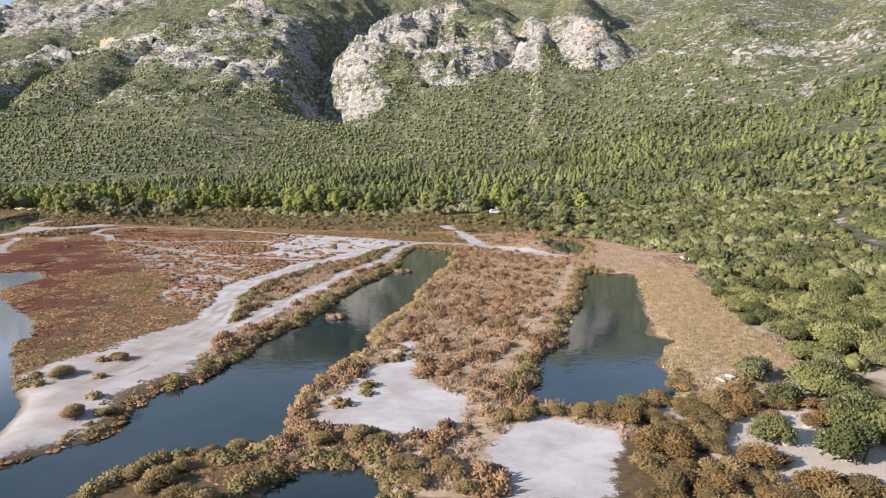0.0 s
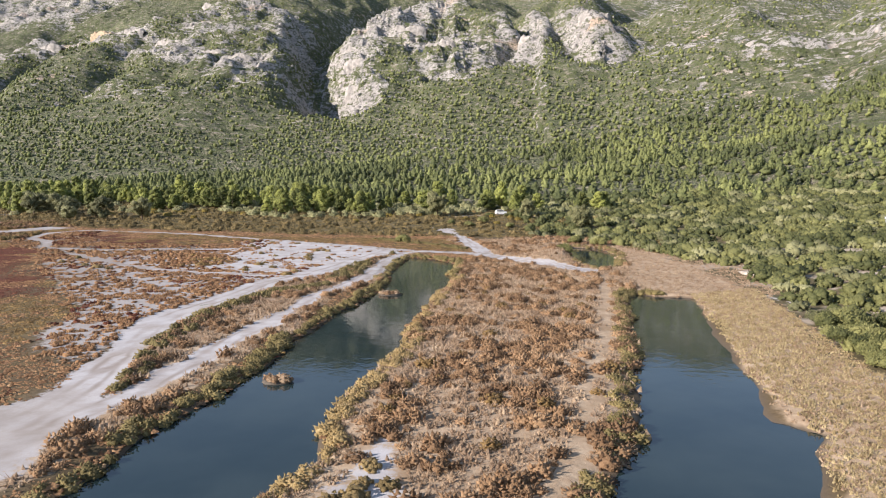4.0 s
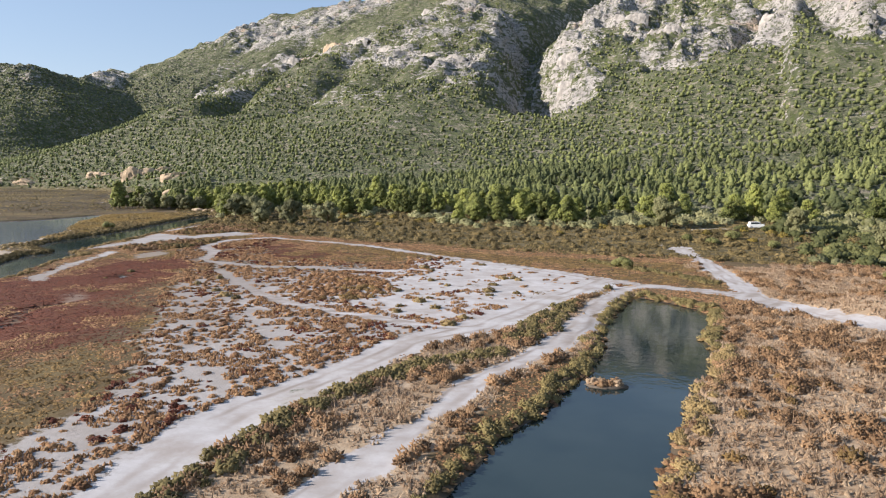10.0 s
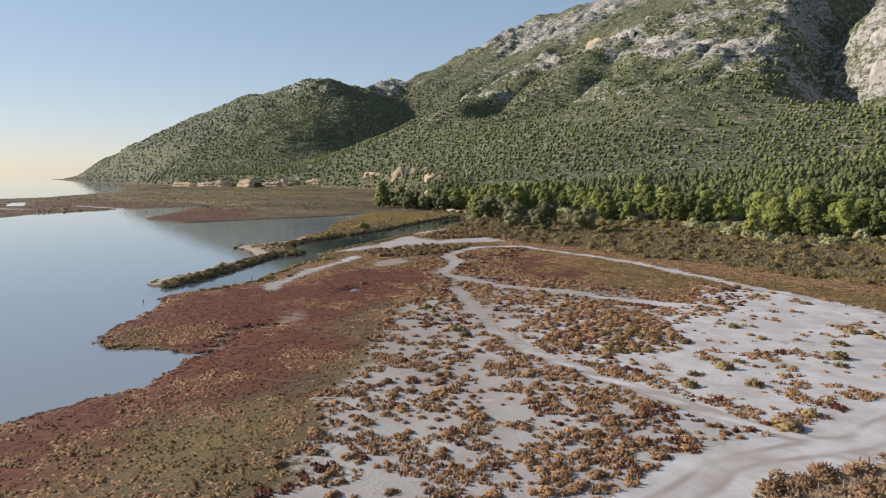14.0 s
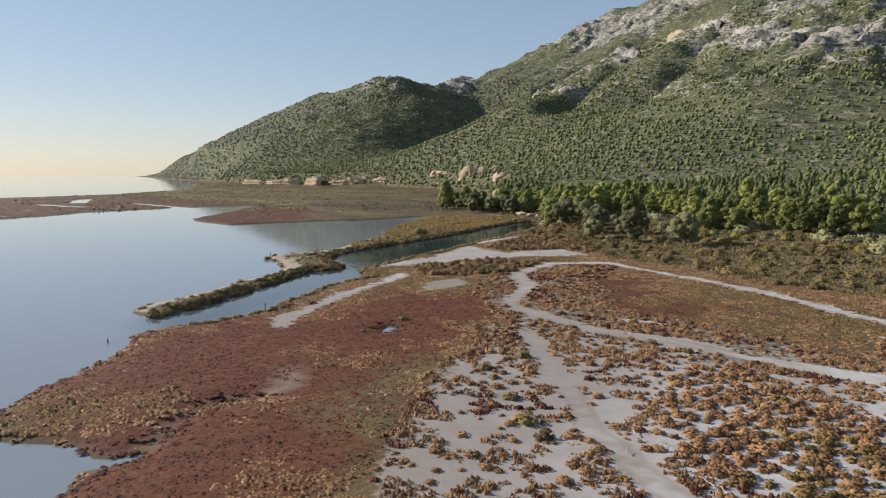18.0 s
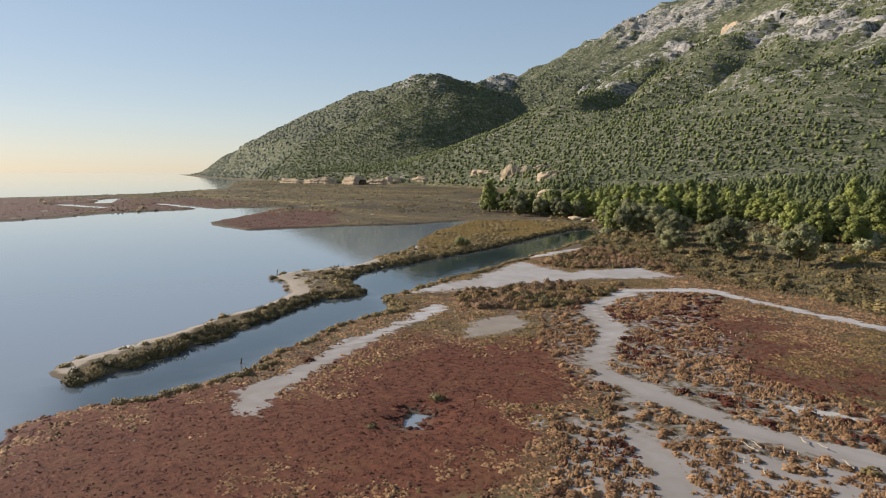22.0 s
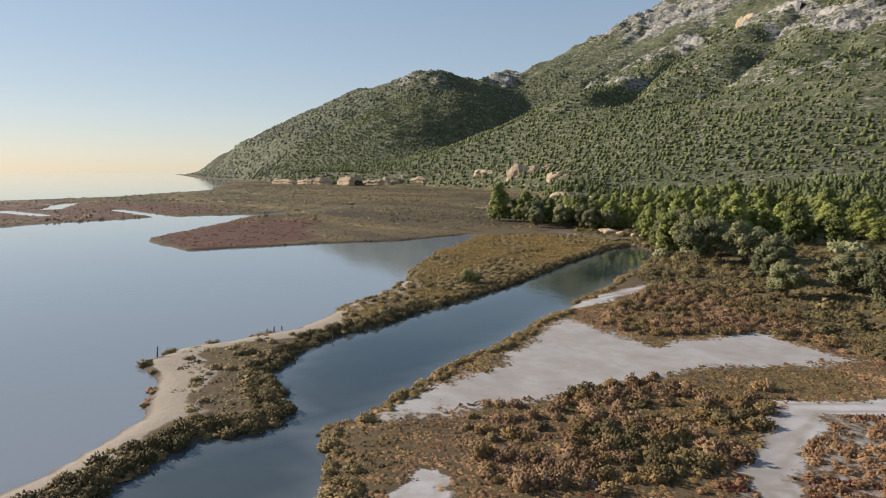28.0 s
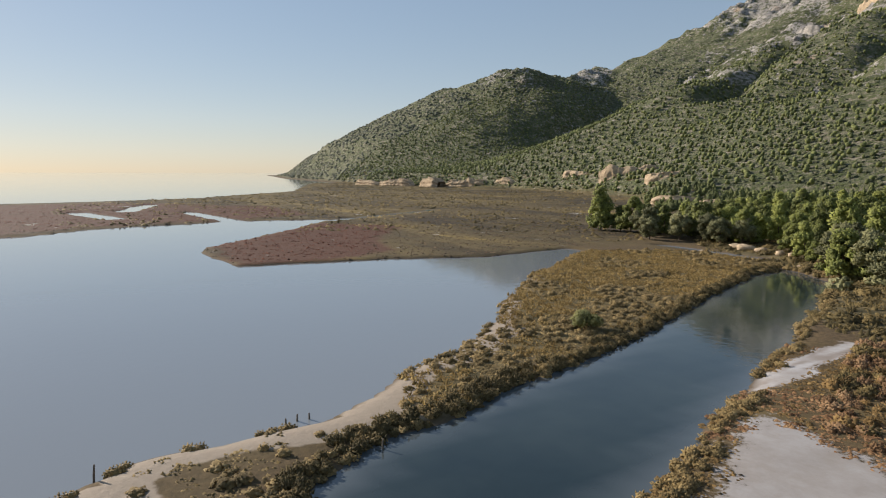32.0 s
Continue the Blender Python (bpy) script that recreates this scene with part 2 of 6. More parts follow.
def height(x, y):
    """Height of the ground, metres above the water, with how rocky it is."""
    wx, wy = x + 3.0 * (fbm(x, y, 9, 3, 5) - 0.5), y + 3.0 * (fbm(x, y, 9, 3, 9) - 0.5)
    water = area_dist(wx, wy, SEA, 40)
    for ring in (CHANNEL, POOL, POND, BACK_POND):
        water = np.minimum(water, area_dist(wx, wy, ring, 40))
    for line, half in CREEKS:
        water = np.minimum(water, np.minimum(seg_dist(wx, wy, line)[0] - half, 40))
    dry = np.maximum(water, 0)
    flat = np.where(water > 0, 0.50 * (1 - np.exp(-dry / 0.8)), np.maximum(0.6 * water, -1.3))
    flat = flat + 2.4 * np.exp(-(((x - 25.5) / 6.0) ** 2 + ((y - 173) / 8.0) ** 2)) * smoothstep(0, 3, water)
    d = -area_dist(x, y, HILL, 4000)
    rise = np.maximum(d, 0)
    climb = np.minimum(rise, 1500)
    hill = (0.065 * climb + 0.00012 * climb ** 2 - 0.00000006 * climb ** 3) * smoothstep(0, 30, rise)
    hill = hill + 14 * smoothstep(-350, -440, x) * smoothstep(-1500, -1150, x) * smoothstep(2, 40, rise + 9 * (fbm(x, y, 30, 3, 14) - 0.5))
    hill = hill * (1 - 0.35 * smoothstep(-950, -1150, x) * smoothstep(900, 1100, y))
    mx, my = x + 26 * (fbm(x, y, 95, 3, 51) - 0.5), y + 26 * (fbm(x, y, 95, 3, 53) - 0.5)
    mount = np.zeros(x.shape)
    for line, left, right in RIDGES:
        for a, b in zip(line[:-1], line[1:]):
            dist, along = seg_dist(mx, my, [a[:2], b[:2]])
            side = (b[0] - a[0]) * (my - a[1]) - (b[1] - a[1]) * (mx - a[0])
            tent = a[2] + (b[2] - a[2]) * along - np.where(side > 0, left, right) * (np.sqrt(dist ** 2 + 12 ** 2) - 12)
            mount = np.maximum(mount, tent)
    k = 9.0
    z = k * np.logaddexp(hill / k, mount / k)
    z = np.where(rise > 0, hill + (np.where(mount > 5, z, hill) - hill) * smoothstep(0, 110, rise), 0)
    z = np.minimum(z, hill + np.maximum(mount - hill, 0) + k * 0.7 * smoothstep(0, 60, rise))
    over = smoothstep(-10, 40, mount - hill) * smoothstep(50, 110, z)
    rough = np.zeros(x.shape)
    for line, half, much in CRAGS:
        gap = seg_dist(mx, my, line)[0] + 26 * (fbm(x, y, 40, 3, 57) - 0.5)
        rough = np.maximum(rough, much * smoothstep(half * 1.5, half * 0.45, gap))
    for line, half, deep in GORGES:
        z = z - smoothstep(40, 120, z) * deep * np.exp(-(seg_dist(x + 24 * (fbm(x, y, 60, 2, 6) - 0.5), y, line)[0] / half) ** 2)
    far = smoothstep(60, 300, rise)
    z = z + far * ((fbm(x, y, 140, 3, 3) - 0.5) * (12 + 16 * over) + over * (0.5 - np.abs(fbm(x, y, 62, 3, 8) - 0.5) * 4) * 7)
    z = z + rough * over * ((ridged(x, y, 46, 3, 28) - 0.62) * 30 + (fbm(x, y, 17, 3, 18) - 0.5) * 15)
    ledge = z / 15 + 2.0 * fbm(x, y, 70, 3, 21)
    step = ledge - np.floor(ledge)
    z = z + (0.25 + 0.75 * rough) * over * 15 * (smoothstep(0.25, 0.75, step) - step) * 0.75
    z = np.where(rise > 0, np.maximum(z, hill * 0.6), 0)
    bumps = (fbm(x, y, 5, 3, 2) - 0.5) * 0.22 * smoothstep(0.5, 3, water)
    return flat + z + bumps, water, d, rough * smoothstep(40, 90, z)


def axis(dense_a, dense_b, step, mid_a, mid_b, mid, end_a, end_b, far_a=0):
    out = list(np.arange(dense_a, dense_b, step))
    for sign, stop_mid, stop in ((1, mid_b, end_b), (-1, mid_a, end_a)):
        p, s, side = (dense_b if sign > 0 else dense_a - step), step, []
        while p * sign < stop * sign:
            side.append(p)
            s = min(s * 1.12, mid) if p * sign < stop_mid * sign else min(s * 1.12, 16.0 if sign < 0 and p > far_a else 1e9)
            p += sign * s
        side.append(stop)
        out = out + side if sign > 0 else side[::-1] + out
    return np.array(out)


GX = axis(-262, 60, 1.5, -1300, 560, 6.0, -4900, 4900, -2700)
GY = axis(32, 335, 1.5, 20, 1900, 6.0, -4900, 4900)
XX, YY = np.meshgrid(GX, GY)
ZZ, WATER, DHILL, ROUGH = [a.reshape(XX.shape) for a in height(XX.ravel(), YY.ravel())]


def ground_at(x, y, grid=None):
    grid = ZZ if grid is None else grid
    i = np.clip(np.searchsorted(GX, x) - 1, 0, len(GX) - 2)
    j = np.clip(np.searchsorted(GY, y) - 1, 0, len(GY) - 2)
    u, v = (x - GX[i]) / (GX[i + 1] - GX[i]), (y - GY[j]) / (GY[j + 1] - GY[j])
    return (grid[j, i] * (1 - u) + grid[j, i + 1] * u) * (1 - v) + (grid[j + 1, i] * (1 - u) + grid[j + 1, i + 1] * u) * v


# ---- ground cover ----
ROADS = [
    ([(12, 171.7), (7.4, 181.9), (-5.5, 185.2), (-9.9, 181), (-12.8, 161), (-15.2, 140.9), (-19.2, 127), (-21.5, 115), (-23.5, 98), (-26.5, 84), (-29.6, 71.6), (-33, 55)], 1.45),
    ([(-13, 189), (-19, 168.5), (-23.5, 150.9), (-29.5, 138), (-33, 126), (-35.4, 112), (-33, 97), (-30.9, 86), (-31.7, 75), (-34.3, 62)], 2.4),
    ([(-8, 187), (-34.5, 203.5), (-56.6, 215.3), (-74.8, 226), (-88, 229.6), (-111.5, 237), (-119.5, 227), (-116.4, 212.9), (-105, 203), (-97.2, 189),
      (-90.6, 186.4), (-80.6, 185.4), (-70.4, 186.3), (-51.9, 187.6)], 1.3),
]
ROADS += [
    ([(-91, 184), (-78.7, 172), (-71.7, 166.7), (-62, 158), (-45, 150), (-24, 146)], 0.8),
    ([(0.9, 240), (5.0, 224), (7.4, 205), (10.5, 180), (17.8, 167.7), (28.5, 156.5)], 2.0),
    ([(-156.7, 244), (-160.5, 267)], 1.2),
    ([(-106.5, 157.5), (-110.3, 160.0), (-114.8, 168.5), (-120.7, 178), (-124.5, 188), (-129.5, 195.5)], 1.1),
]
PAN_MAIN = [(-68.9, 146.7), (-86.7, 169.1), (-85.3, 176.6), (-70.5, 186.8), (-49.1, 163.7), (-50.7, 184.7), (-57.3, 210), (-35.3, 206.1),
            (-13.2, 191.9), (-8.6, 184.6), (-14.5, 181), (-21.2, 173.6), (-21, 152.5), (-25, 143.1), (-33, 147.1), (-51.3, 154.4), (-59.1, 147.3)]
PAN_SPIT = [(-141.2, 199.3), (-143.2, 215.2), (-150.9, 237), (-145.5, 234), (-137.4, 231.4), (-131.9, 248.6), (-123.4, 243.7), (-130.6, 230.1), (-132.9, 220.8), (-136.7, 211.1)]
PAN_DRY = [(-112.6, 184.9), (-117.5, 191.8), (-119.6, 201.4), (-113.5, 198.9), (-111.1, 191.8)]
MUD_CREEK = [(-81.4, 133.2), (-85.8, 136.5), (-87.7, 141.6), (-86.3, 144.6), (-87.2, 147.6), (-90, 149.2), (-93.6, 152.3)]
PAN_NEAR = [(-10.2, 50), (-8.2, 62), (-6.5, 71.8), (-5.1, 78.6), (-3.3, 62.8), (0.9, 58.8), (1.5, 50), (-4, 47)]
PAN_SW = [(-31, 41), (-25.5, 47), (-27, 57), (-25, 63), (-27, 75), (-30, 86), (-33.5, 86), (-36, 72), (-40.5, 62), (-38, 55), (-34, 48)]
PAN_END = [(2, 45.1), (7.5, 49.4), (14.1, 47.3), (11, 36), (4.2, 36)]
SPECKLE = [(-44, 96), (-50, 119.1), (-56.7, 126), (-67.7, 140.1), (-79.3, 158.4), (-92, 177.7), (-71.1, 181), (-44.1, 190), (-26.8, 188),
           (-20, 165), (-24, 150), (-30, 132.2), (-36, 110), (-35, 92)]
SPECKLE_PATH = [(-66, 160), (-88, 178), (-104, 188), (-118, 205), (-121, 228), (-108, 236), (-98, 215), (-86, 200), (-60, 196), (-44, 190), (-50, 172)]
TAN_MID = [(5, 167), (1, 130), (-3, 105), (-7, 86), (-13, 52), (-13, 44), (5, 36), (16, 48), (9, 54), (16, 80), (22, 102), (32, 134), (46, 140),
           (60, 150), (54, 180), (47, 196), (40, 208), (24, 215), (2, 214), (8, 180)]
DULL = [(-52, 138), (-62, 160), (-66, 190), (-95, 196), (-122, 222), (-118, 160), (-92, 138)]
TAN_DYKE = [(-8, 184), (-13, 160), (-16, 140), (-20, 127), (-23, 112), (-25, 97), (-28, 86), (-31, 97), (-33, 112), (-31, 126), (-27, 137), (-21, 150), (-19, 168)]
TAN_EDGE = [(-9, 178), (-11.5, 158), (-12.5, 138), (-17, 118), (-19, 102), (-20, 92), (-23, 80), (-25.5, 64), (-29, 72), (-26, 86), (-23, 100), (-21, 116), (-18, 130), (-15, 143), (-12.8, 161)]
TAN_NORTH = [(24, 132), (53, 130), (57, 150), (44, 162), (28, 152)]
SAND_EAST = [(17, 53), (22, 60), (28, 66), (36, 66), (34, 48), (30, 34), (22, 30), (20, 40)]
TAN_BANK = [(38.8, 132), (52, 137), (44.5, 104), (40, 83), (38.5, 72), (34, 60), (20, 52), (21, 60), (24, 70), (28, 78), (28, 86), (33, 105)]
TAN_SPIT = [(-243, 306), (-220, 269), (-199, 247), (-186, 237), (-178, 217), (-168, 212), (-173, 238), (-183, 267), (-198, 306), (-201, 322), (-225, 330)]
RED = [(-52, 78), (-63, 96), (-72, 106), (-78, 120), (-84, 131), (-97, 126), (-118, 145), (-118, 158), (-111, 160), (-116, 172), (-123, 186), (-113, 183), (-105, 196), (-98, 188), (-88, 168),
       (-85, 154), (-80, 146), (-70, 142), (-67, 130), (-65, 114), (-56, 94)]
RED_SOUTH = [(-40, 60), (-52, 78), (-63, 96), (-72, 106), (-68, 132), (-58, 114), (-47, 90)]
RED_NORTH = [(-121, 203), (-112, 234), (-92, 226), (-72, 213), (-68, 198), (-86, 190), (-104, 203)]
RED_FAR = [(-262, 223), (-300, 226), (-341, 264), (-360, 280), (-330, 300), (-290, 270), (-268, 262), (-258, 242)]
RED_STRIP = [(-384, 248), (-375, 206), (-350, 172), (-330, 110), (-540, 60), (-560, 180), (-560, 240), (-480, 300), (-400, 300)]

fx, fy = XX.ravel(), YY.ravel()
wob = 6.0 * (fbm(fx, fy, 14, 4, 40) - 0.5) + 3.0 * (fbm(fx, fy, 4.5, 2, 41) - 0.5), 6.0 * (fbm(fx, fy, 14, 4, 44) - 0.5) + 3.0 * (fbm(fx, fy, 4.5, 2, 45) - 0.5)
qx, qy = fx + wob[0], fy + wob[1]


def zone(ring, soft, grow=0.0):
    return smoothstep(soft, -soft, area_dist(qx, qy, ring, 30) - grow)


salt = np.zeros(fx.shape)
lane_d = np.full(fx.shape, 6.0)
for line, half in ROADS:
    centre = seg_dist(fx + wob[0] * 0.35, fy + wob[1] * 0.35, line)[0]
    lane_d = np.minimum(lane_d, centre)
    vary = 1.6 * (fbm(fx, fy, 7, 2, 47) - 0.5)
    salt = np.maximum(salt, smoothstep(half + 0.9, half - 0.5, centre + vary))
track = salt.copy()
for ring, soft in ((PAN_MAIN, 4.5), (PAN_SPIT, 4.0), (PAN_DRY, 2.0), (PAN_NEAR, 2.5), (PAN_END, 2.0), (PAN_SW, 2.5)):
    salt = np.maximum(salt, zone(ring, soft, 1.4 if ring is PAN_SPIT else 0.0))
speckle = np.maximum(zone(SPECKLE, 4), 0.6 * zone(SPECKLE_PATH, 3))
tan = np.maximum(np.maximum(zone(TAN_MID, 2), zone(TAN_BANK, 2)), zone(TAN_SPIT, 3))
tan = np.maximum(tan, np.maximum(zone(TAN_DYKE, 1.5), np.maximum(zone(TAN_EDGE, 1.2), zone(TAN_NORTH, 2.0))))
red = np.maximum(np.maximum(zone(RED, 11), zone(RED_FAR, 8)), np.maximum(0.75 * zone(RED_STRIP, 12), 0.55 * np.maximum(zone(RED_NORTH, 8), zone(RED_SOUTH, 7))))
COVER = {"salt": salt, "speckle": speckle, "tan": tan, "red": red, "track": track,
         "scrub": np.maximum(smoothstep(-3, 4, DHILL.ravel() + wob[0]), 0.75 * zone(FAR_MARSH, 3) * (1 - red)), "rough": ROUGH.ravel(), "shore": WATER.ravel(),
         "dry": np.maximum(np.maximum(zone(PAN_DRY, 1.0), 0.45 * zone(PAN_SW, 2.5)), 0.8 * smoothstep(1.5, 0.6, np.minimum(seg_dist(fx, fy, MUD_CREEK)[0] + 0.8, seg_dist(fx, fy, MUD_CREEK[3:6])[0]) + 0.1 * wob[0])),
         "sand": smoothstep(5.5, 2.6, seg_dist(qx, qy, SPIT[18:34])[0]) * smoothstep(0.5, -0.5, area_dist(fx, fy, SPIT, 20)) + 0,
         "pale_sand": zone(SAND_EAST, 2),
         "lane": lane_d, "shaded_peat": zone(FAR_MARSH + [(-820, 600), (-705, 648), (-480, 600), (-262, 372)], 4), "meadow": zone(TAN_SPIT, 3), "dull": np.maximum(zone(DULL, 8), 0.55 * zone(PAN_SPIT, 5, 4.0)), "open": smoothstep(20, 34, fx) * smoothstep(240, 200, fy)}


# ---- materials ----
def material(name, roughness=0.9):
    m = bpy.data.materials.new(name)
    m.use_nodes = True
    bsdf = m.node_tree.nodes["Principled BSDF"]
    bsdf.inputs["Roughness"].default_value = roughness
    bsdf.inputs["Specular IOR Level"].default_value = 0.2
    return m, m.node_tree, bsdf


def node(tree, kind, **values):
    n = tree.nodes.new(kind)
    for key, value in values.items():
        n.inputs[key].default_value = value
    return n


def noise_tex(tree, scale, detail=4.0, rough=0.6, coords=None):
    n = node(tree, "ShaderNodeTexNoise", Scale=scale, Detail=detail, Roughness=rough)
    if coords is None:
        coords = tree.nodes.new("ShaderNodeTexCoord").outputs["Object"]
    tree.links.new(coords, n.inputs["Vector"])
    return n.outputs["Fac"]


def ramp(tree, fac, stops):
    n = tree.nodes.new("ShaderNodeValToRGB")
    tree.links.new(fac, n.inputs[0])
    els = n.color_ramp.elements
    while len(els) < len(stops):
        els.new(0.5)
    for e, (p, c) in zip(els, stops):
        e.position = p
        e.color = (*c, 1) if not np.isscalar(c) else (c, c, c, 1)
    return n.outputs[0]


def mix(tree, fac, a, b, mode="MIX"):
    n = tree.nodes.new("ShaderNodeMix")
    n.data_type, n.blend_type = "RGBA", mode
    for value, slot in ((fac, 0), (a, 6), (b, 7)):
        if isinstance(value, bpy.types.NodeSocket):
            tree.links.new(value, n.inputs[slot])
        elif np.isscalar(value):
            n.inputs[slot].default_value = value
        else:
            n.inputs[slot].default_value = (*value, 1)
    return n.outputs[2]


def calc(tree, op, a, b=0.0, c=0.0):
    n = tree.nodes.new("ShaderNodeMath")
    n.operation = op
    for k, value in enumerate((a, b, c)):
        if isinstance(value, bpy.types.NodeSocket):
            tree.links.new(value, n.inputs[k])
        else:
            n.inputs[k].default_value = value
    return n.outputs[0]


def attr(tree, name):
    n = tree.nodes.new("ShaderNodeAttribute")
    n.attribute_name = name
    return n.outputs["Fac"]


def bump(tree, bsdf, fac, strength, distance):
    n = node(tree, "ShaderNodeBump", Strength=strength, Distance=distance)
    tree.links.new(fac, n.inputs["Height"])
    tree.links.new(n.outputs[0], bsdf.inputs["Normal"])


def sharpen(tree, value, jitter, low, high):
    """An attribute broken up by a noise and made crisp."""
    s = calc(tree, "ADD", value, calc(tree, "MULTIPLY", calc(tree, "SUBTRACT", jitter, 0.5), 0.9))
    n = tree.nodes.new("ShaderNodeMapRange")
    n.interpolation_type = "SMOOTHSTEP"
    tree.links.new(s, n.inputs[0])
    n.inputs[1].default_value, n.inputs[2].default_value = low, high
    return n.outputs[0]


def ground_material():
    m, t, bsdf = material("ground_cover", 0.95)
    fine, mid, big = noise_tex(t, 1.6, 6, 0.7), noise_tex(t, 0.28, 5, 0.65), noise_tex(t, 0.05, 4)
    # marsh and red soil darkened in colour for shade among the plants
    marsh = mix(t, ramp(t, fine, [(0.35, 0.0), (0.65, 1.0)]), (0.060, 0.042, 0.023), (0.145, 0.098, 0.050))
    marsh = mix(t, ramp(t, big, [(0.42, 0.0), (0.62, 0.7)]), marsh, (0.100, 0.072, 0.030))
    marsh = mix(t, ramp(t, noise_tex(t, 0.022, 8, 0.75), [(0.52, 0.0), (0.64, 0.8)]), marsh, (0.17, 0.125, 0.052))
    redc = mix(t, ramp(t, fine, [(0.35, 0.0), (0.65, 1.0)]), (0.070, 0.023, 0.012), (0.155, 0.054, 0.027))
    redc = mix(t, ramp(t, mid, [(0.5, 0.0), (0.75, 0.5)]), redc, (0.15, 0.082, 0.034))
    tanc = mix(t, ramp(t, mid, [(0.35, 0.0), (0.65, 1.0)]), (0.29, 0.205, 0.125), (0.47, 0.36, 0.245))
    tanc = mix(t, ramp(t, fine, [(0.4, 0.0), (0.7, 0.6)]), tanc, (0.28, 0.18, 0.10))
    saltc = mix(t, ramp(t, mid, [(0.3, 0.0), (0.6, 1.0)]), (0.34, 0.305, 0.28), (0.46, 0.435, 0.42))
    saltc = mix(t, ramp(t, fine, [(0.55, 0.0), (0.8, 0.5)]), saltc, (0.33, 0.285, 0.245))
    streak = node(t, "ShaderNodeTexNoise", Scale=1.0, Detail=5.0, Roughness=0.7)
    along = node(t, "ShaderNodeMapping")
    along.inputs["Rotation"].default_value = (0, 0, radians(-62))
    along.inputs["Scale"].default_value = (0.16, 0.55, 1.0)
    t.links.new(t.nodes.new("ShaderNodeTexCoord").outputs["Object"], along.inputs["Vector"])
    t.links.new(along.outputs[0], streak.inputs["Vector"])
    saltc = mix(t, ramp(t, streak.outputs["Fac"], [(0.50, 0.0), (0.72, 0.35)]), saltc, (0.33, 0.285, 0.245))
    saltc = mix(t, ramp(t, noise_tex(t, 0.16, 7, 0.72), [(0.46, 0.0), (0.68, 0.7)]), saltc, (0.29, 0.245, 0.205))
    lane = attr(t, "lane")
    rut = ramp(t, calc(t, "ABSOLUTE", calc(t, "SUBTRACT", lane, 0.95)), [(0.08, 1.0), (0.45, 0.0)])
    worn = ramp(t, noise_tex(t, 0.13, 3), [(0.36, 0.0), (0.60, 0.85)])
    saltc = mix(t, calc(t, "MULTIPLY", rut, worn), saltc, (0.25, 0.205, 0.17))
    saltc = mix(t, calc(t, "MULTIPLY", attr(t, "dull"), 0.8), saltc, mix(t, mid, (0.20, 0.17, 0.145), (0.29, 0.25, 0.215)))
    scrubc = mix(t, ramp(t, mid, [(0.38, 0.0), (0.62, 1.0)]), (0.062, 0.052, 0.024), (0.150, 0.115, 0.058))
    scrubc = mix(t, calc(t, "MULTIPLY", ramp(t, noise_tex(t, 0.09, 4, 0.6), [(0.52, 0.0), (0.60, 0.9)]), attr(t, "open")), scrubc, (0.40, 0.33, 0.255))
    coarse, flecks, spots = noise_tex(t, 0.035, 8, 0.72), noise_tex(t, 0.11, 6, 0.7), noise_tex(t, 0.24, 4, 0.65)
    herb = mix(t, ramp(t, coarse, [(0.38, 0.0), (0.62, 1.0)]), (0.080, 0.088, 0.044), (0.160, 0.156, 0.090))
    slope = mix(t, ramp(t, flecks, [(0.50, 0.0), (0.60, 0.85)]), herb, (0.30, 0.255, 0.19))
    slope = mix(t, ramp(t, spots, [(0.49, 0.0), (0.56, 0.9)]), slope, mix(t, big, (0.058, 0.078, 0.026), (0.115, 0.128, 0.042)))

    def bedded(flat, tall, detail):
        """A noise drawn out along the beds of the rock."""
        n = node(t, "ShaderNodeTexNoise", Scale=1.0, Detail=detail, Roughness=0.72)
        bed = node(t, "ShaderNodeMapping")
        bed.inputs["Rotation"].default_value = (radians(9), radians(-12), 0)
        bed.inputs["Scale"].default_value = (flat, flat, tall)
        t.links.new(t.nodes.new("ShaderNodeTexCoord").outputs["Object"], bed.inputs["Vector"])
        t.links.new(bed.outputs[0], n.inputs["Vector"])
        return n.outputs["Fac"]

    beds, ledges = bedded(0.03, 0.13, 7.0), bedded(0.048, 0.17, 7.0)
    rockc = mix(t, ramp(t, beds, [(0.34, 0.0), (0.54, 1.0)]), (0.22, 0.20, 0.18), (0.42, 0.382, 0.340))
    rockc = mix(t, ramp(t, flecks, [(0.34, 0.6), (0.46, 0.0)]), rockc, (0.27, 0.245, 0.22))
    rockc = mix(t, ramp(t, noise_tex(t, 0.016, 3), [(0.60, 0.0), (0.70, 0.55)]), rockc, (0.56, 0.37, 0.22))
    rockc = mix(t, ramp(t, spots, [(0.52, 0.0), (0.58, 0.85)]), rockc, (0.080, 0.088, 0.042))
    col = mix(t, sharpen(t, attr(t, "red"), mid, 0.3, 0.7), marsh, redc)
    col = mix(t, sharpen(t, attr(t, "tan"), mid, 0.35, 0.65), col, tanc)
    col = mix(t, attr(t, "meadow"), col, mix(t, ramp(t, mid, [(0.35, 0.0), (0.65, 1.0)]), (0.075, 0.060, 0.026), (0.17, 0.125, 0.058)))
    speck = sharpen(t, calc(t, "MULTIPLY", attr(t, "speckle"), 0.75), fine, 0.35, 0.6)
    col = mix(t, speck, col, mix(t, 0.5, saltc, (0.26, 0.225, 0.19)))
    col = mix(t, sharpen(t, attr(t, "scrub"), mid, 0.35, 0.65), col, scrubc)
